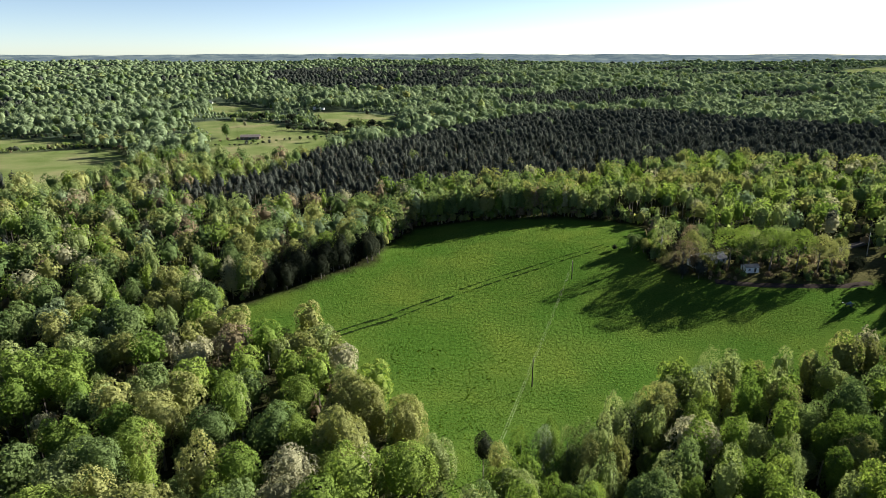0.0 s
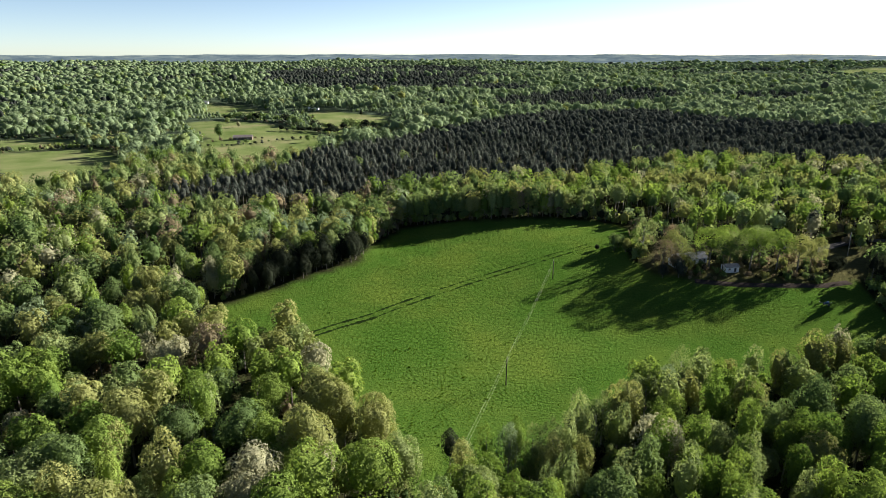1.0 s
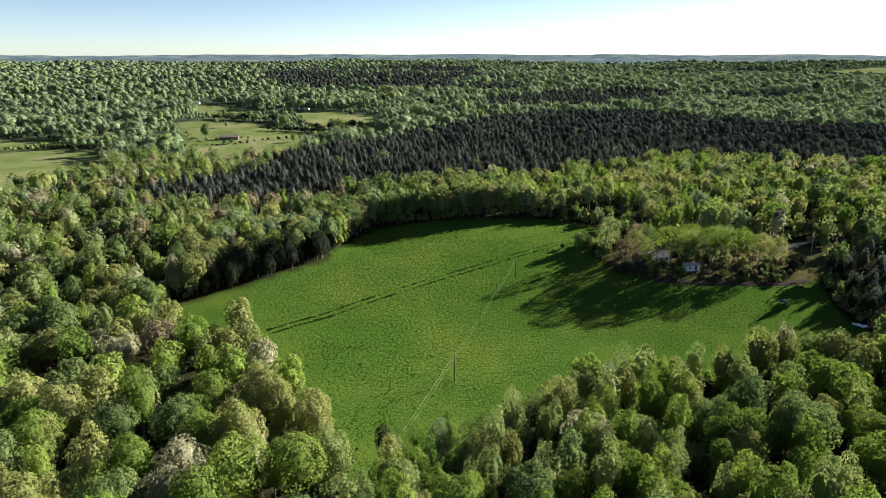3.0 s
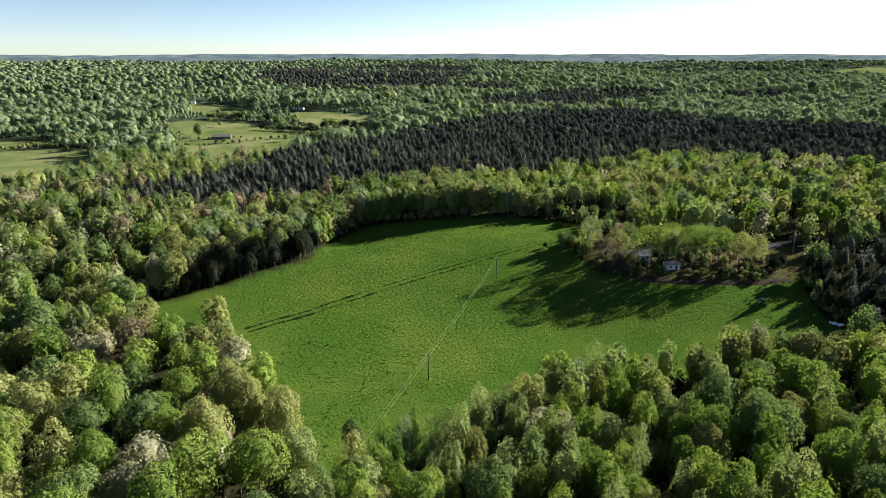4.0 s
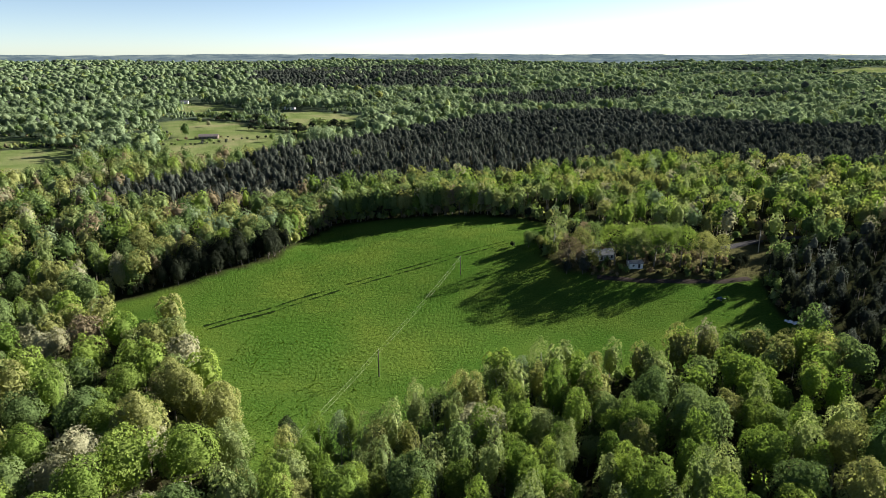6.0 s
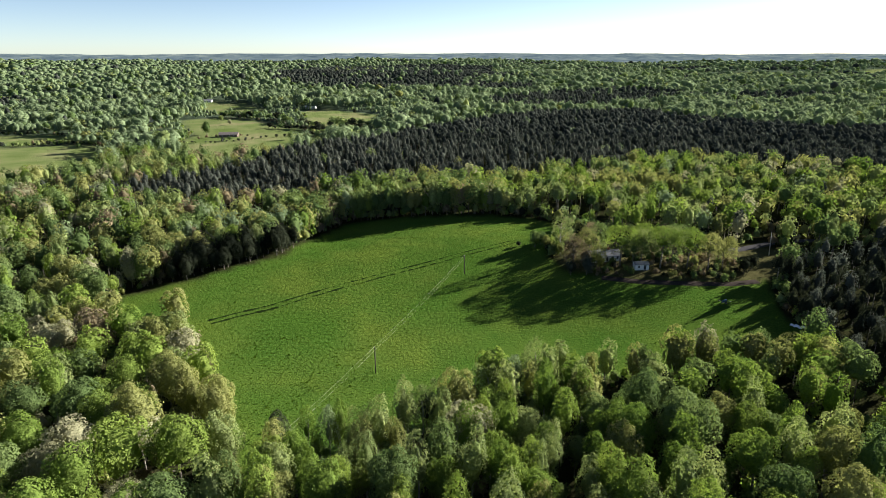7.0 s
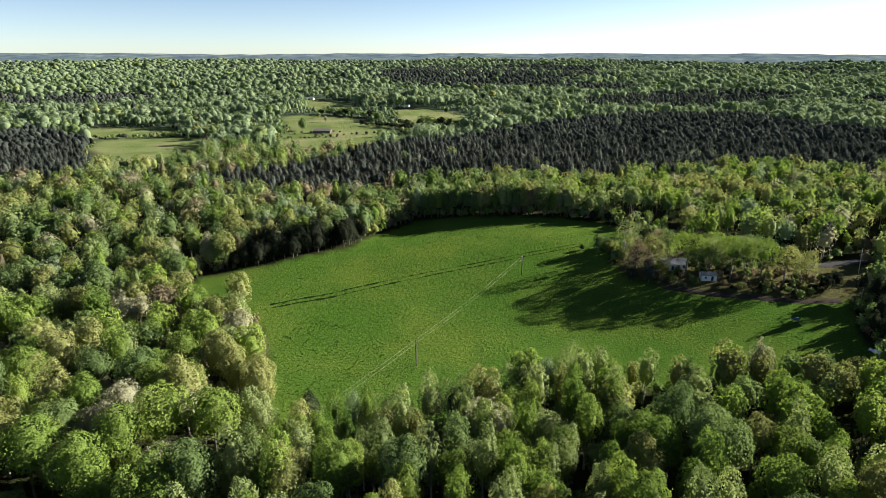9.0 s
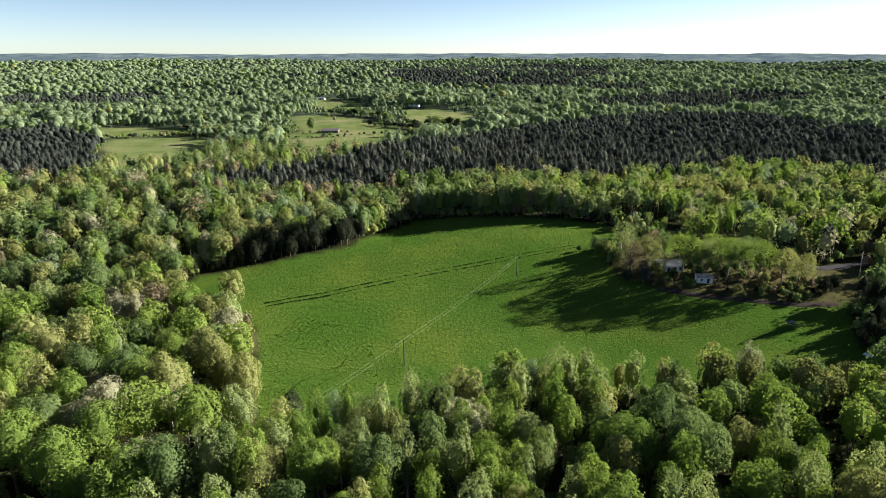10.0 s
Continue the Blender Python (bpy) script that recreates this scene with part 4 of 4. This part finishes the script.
# ---------------------------------------------------------------- things left on the meadow
def farm_implement():
    root = root_at("farm_implement", 164, 229, 25)
    part("frame", box(-1.9, 1.9, -0.12, 0.12, 0.55, 0.75, 0.03), METAL, root, "rusty steel frame")
    part("drawbar", tube([(1.8, 0, 0.65), (3.6, 0.1, 0.3)], [0.09, 0.06], 6), METAL, root)
    part("tank", tube([(-1.3, 0, 1.15), (-1.25, 0, 1.15), (0.55, 0, 1.15), (0.6, 0, 1.15)], [0.3, 0.52, 0.52, 0.3], 14), PAINT_BLUE, root, "faded blue-grey tank", True)
    for y in (-0.95, 0.95):
        w = part("wheel", tube([(-0.4, y - 0.14, 0.5), (-0.4, y + 0.14, 0.5)], [0.52, 0.52], 16), RUBBER, root, "black tyre")
        part("rim", tube([(-0.4, y - 0.16, 0.5), (-0.4, y + 0.16, 0.5)], [0.26, 0.26], 12), METAL, w)
    part("axle", tube([(-0.4, -1, 0.5), (-0.4, 1, 0.5)], [0.06, 0.06], 6), METAL, root)
    part("boom", tube([(-1.8, -2.2, 1.1), (-1.8, 2.2, 1.1)], [0.07, 0.07], 6), METAL, root)
    tagged(root, "old farm sprayer with grey tank parked on grass", "farm implement")


def plastic_sheet():
    """A crumpled sheet lying at the foot of the pines."""
    rng = np.random.default_rng(91)
    verts, faces = [], []
    for j in range(9):
        for i in range(13):
            x, y = (i - 6) * 0.42 + rng.uniform(-0.1, 0.1), (j - 4) * 0.34 + 0.25 * math.sin(i * 0.7)
            verts.append((x, y, 0.28 + 0.25 * math.sin(i * 1.3 + j) * math.cos(j * 0.9) + rng.uniform(-0.08, 0.12)))
    for j in range(8):
        for i in range(12):
            a = j * 13 + i
            faces.append((a, a + 1, a + 14, a + 13))
    ob = mesh_object("plastic_sheet", verts, faces, [PLASTIC])
    so = ob.modifiers.new("thickness", "SOLIDIFY")
    so.thickness = 0.02
    ob.location = (185, 212, float(height(185, 212)))
    ob.rotation_euler = (0, 0, radians(-35))
    tagged(ob, "crumpled white plastic sheet lying below dark pines", "plastic sheet")


farm_implement()
plastic_sheet()


# ---------------------------------------------------------------- distant farms
def far_building(name, x, y, turn, half_l, half_w, wall_h, rise, wall_mat, roof_mat, label, category):
    root = root_at(name, x, y, turn, 0.2)
    part("wall", gabled_body(-half_l, half_l, -half_w, half_w, -0.8, wall_h, rise), wall_mat, root)
    part("roof", gable_roof(-half_l, half_l, -half_w, half_w, wall_h, rise, 0.5), roof_mat, root)
    opening(root, "door", 0.0, -half_w, 0.0, min(3.0, half_l * 0.4), min(2.4, wall_h - 0.4))
    for s in (-0.6, 0.6):
        opening(root, "window", s * half_l, -half_w, 1.0, 1.2, 1.1)
    tagged(root, label, category)


BARN_WALL = plain("barn_boards", (0.1, 0.08, 0.065), (0.2, 0.16, 0.13), 0.9, 0, 0.6)
BARN_ROOF = plain("rusty_tin", (0.12, 0.1, 0.09), (0.22, 0.18, 0.16), 0.7, 0.1, 0.4)
far_building("barn", -209, 672, 8, 10, 4.5, 3.2, 2.0, BARN_WALL, BARN_ROOF, "long low brown barn in green pasture", "barn")
far_building("farmhouse", -372, 832, 0, 7, 4, 3.0, 2.4, WHITE, BARN_ROOF, "pale farmhouse with a brown roof among trees", "house")
far_building("farmhouse", -413, 1106, 10, 8, 4, 3.2, 2.0, WHITE, ROOF, "white farmhouse below the wooded hill", "house")
far_building("farmhouse", -195, 985, -6, 8, 4, 3.0, 1.6, WHITE, TIN, "long white building among far trees", "house")


def hedge_bushes(name, label, pts, spacing, lo, hi, leaves, seed):
    """Single field bushes and small trees along a line."""
    rng = np.random.default_rng(seed)
    for x, y in polyline(pts, spacing):
        x, y = x + rng.uniform(-2, 2), y + rng.uniform(-2, 2)
        root = new(name)
        root.location = (x, y, float(height(x, y)))
        s = rng.uniform(lo, hi)
        root.scale = (s * 1.2, s * 1.2, s)
        root.rotation_euler = (0, 0, rng.uniform(0, 6.28))
        leaf = leaves[int(rng.integers(len(leaves)))]
        key = ("bush", leaf, int(rng.integers(3)))
        if key not in PROTO:
            r2 = np.random.default_rng(700 + key[2])
            PROTO[key] = (None, quick_mesh("foliage", *crown("shrub", r2, 90, 0.45, 1), [LEAF[leaf]]))
        ob = new("foliage", PROTO[key][1])
        ob.parent = root
        part("stem", tube([(0, 0, -0.3), (0.1, 0, 1.6)], [0.14, 0.05], 5), BARK, root)
        tagged(root, label, "bush", group="field bushes")


hedge_bushes("bush", "dark green bush in a field hedge", [(-425, 598), (-362, 622)], 9, 1.0, 1.9, ["cedar", "pine", "mid"], 95)
hedge_bushes("bush", "dark green bush beside the pasture fence", [(-205, 640), (-120, 690)], 8, 0.8, 1.7, ["cedar", "mid", "pine"], 96)
hedge_bushes("bush", "dark green bush in the pasture hollow", [(-185, 741), (-120, 720), (-75, 740)], 7, 1.4, 3.4, ["cedar", "mid", "cedar"], 97)
hedge_bushes("bush", "bushy green thicket between two pastures", [(-300, 875), (-250, 845), (-205, 830), (-165, 770)], 7, 2.0, 4.2, ["cedar", "mid", "mid"], 98)
hedge_bushes("bush", "dark bush along the upper pasture edge", [(-330, 905), (-290, 905), (-255, 880)], 9, 1.2, 2.6, ["cedar", "mid", "pine"], 99)
hedge_bushes("bush", "dark cedar bush by the barn yard", [(-238, 655), (-215, 672), (-190, 678)], 8, 0.7, 1.3, ["cedar", "rust"], 100)
hedge_bushes("bush", "bushy green tree in a pasture hollow", [(-150, 760), (-120, 745), (-95, 765), (-70, 770)], 8, 1.8, 4.2, ["mid", "cedar", "pale"], 101)
hedge_bushes("bush", "dark green bush along the pasture fence line", [(-236, 622), (-208, 630), (-181, 643)], 5, 0.6, 1.1, ["cedar", "mid", "pine"], 102)
hedge_bushes("bush", "rounded green bush beside the barn", [(-262, 668), (-255, 640), (-243, 625)], 7, 1.0, 2.4, ["mid", "olive", "cedar"], 103)
hedge_bushes("bush", "tall green thicket between two fields", [(-362, 640), (-320, 628), (-282, 618), (-250, 640)], 7, 2.4, 4.4, ["mid", "pale", "mid", "olive"], 104)
for i, (kd, lf, k, x, y, sc) in enumerate([("edge", "mid", 3, -135, 655, 0.5), ("edge", "pale", 2, -273, 813, 0.45), ("edge", "mid", 0, -330, 590, 0.35), ("edge", "mid", 1, -239, 684, 0.85), ("edge", "mid", 2, -262, 655, 0.6), ("edge", "blossom", 0, -245, 770, 0.45), ("edge", "cedar", 3, -110, 905, 0.4)]):
    tree(kd, lf, k, x, y, sc, 1.3 * i, "alone in a pasture", 1.5)


def radio_tower():
    x, y = -2511, 2817
    root = root_at("radio_tower", x, y, 0, 1)
    h = 48.0
    for i in range(3):
        a = i * 2 * math.pi / 3
        part("leg", tube([(2.2 * math.cos(a), 2.2 * math.sin(a), 0), (0.6 * math.cos(a), 0.6 * math.sin(a), h)], [0.5, 0.4], 4), METAL, root)
    for j in range(8):
        z = 3 + j * 5.5
        r = 2.2 - 1.6 * z / h
        for i in range(3):
            a, b = i * 2 * math.pi / 3, (i + 1) * 2 * math.pi / 3
            part("brace", tube([(r * math.cos(a), r * math.sin(a), z), (r * math.cos(b), r * math.sin(b), z + 3)], [0.2, 0.2], 3), METAL, root)
    tagged(root, "pale steel lattice radio tower on the horizon", "radio tower")


radio_tower()
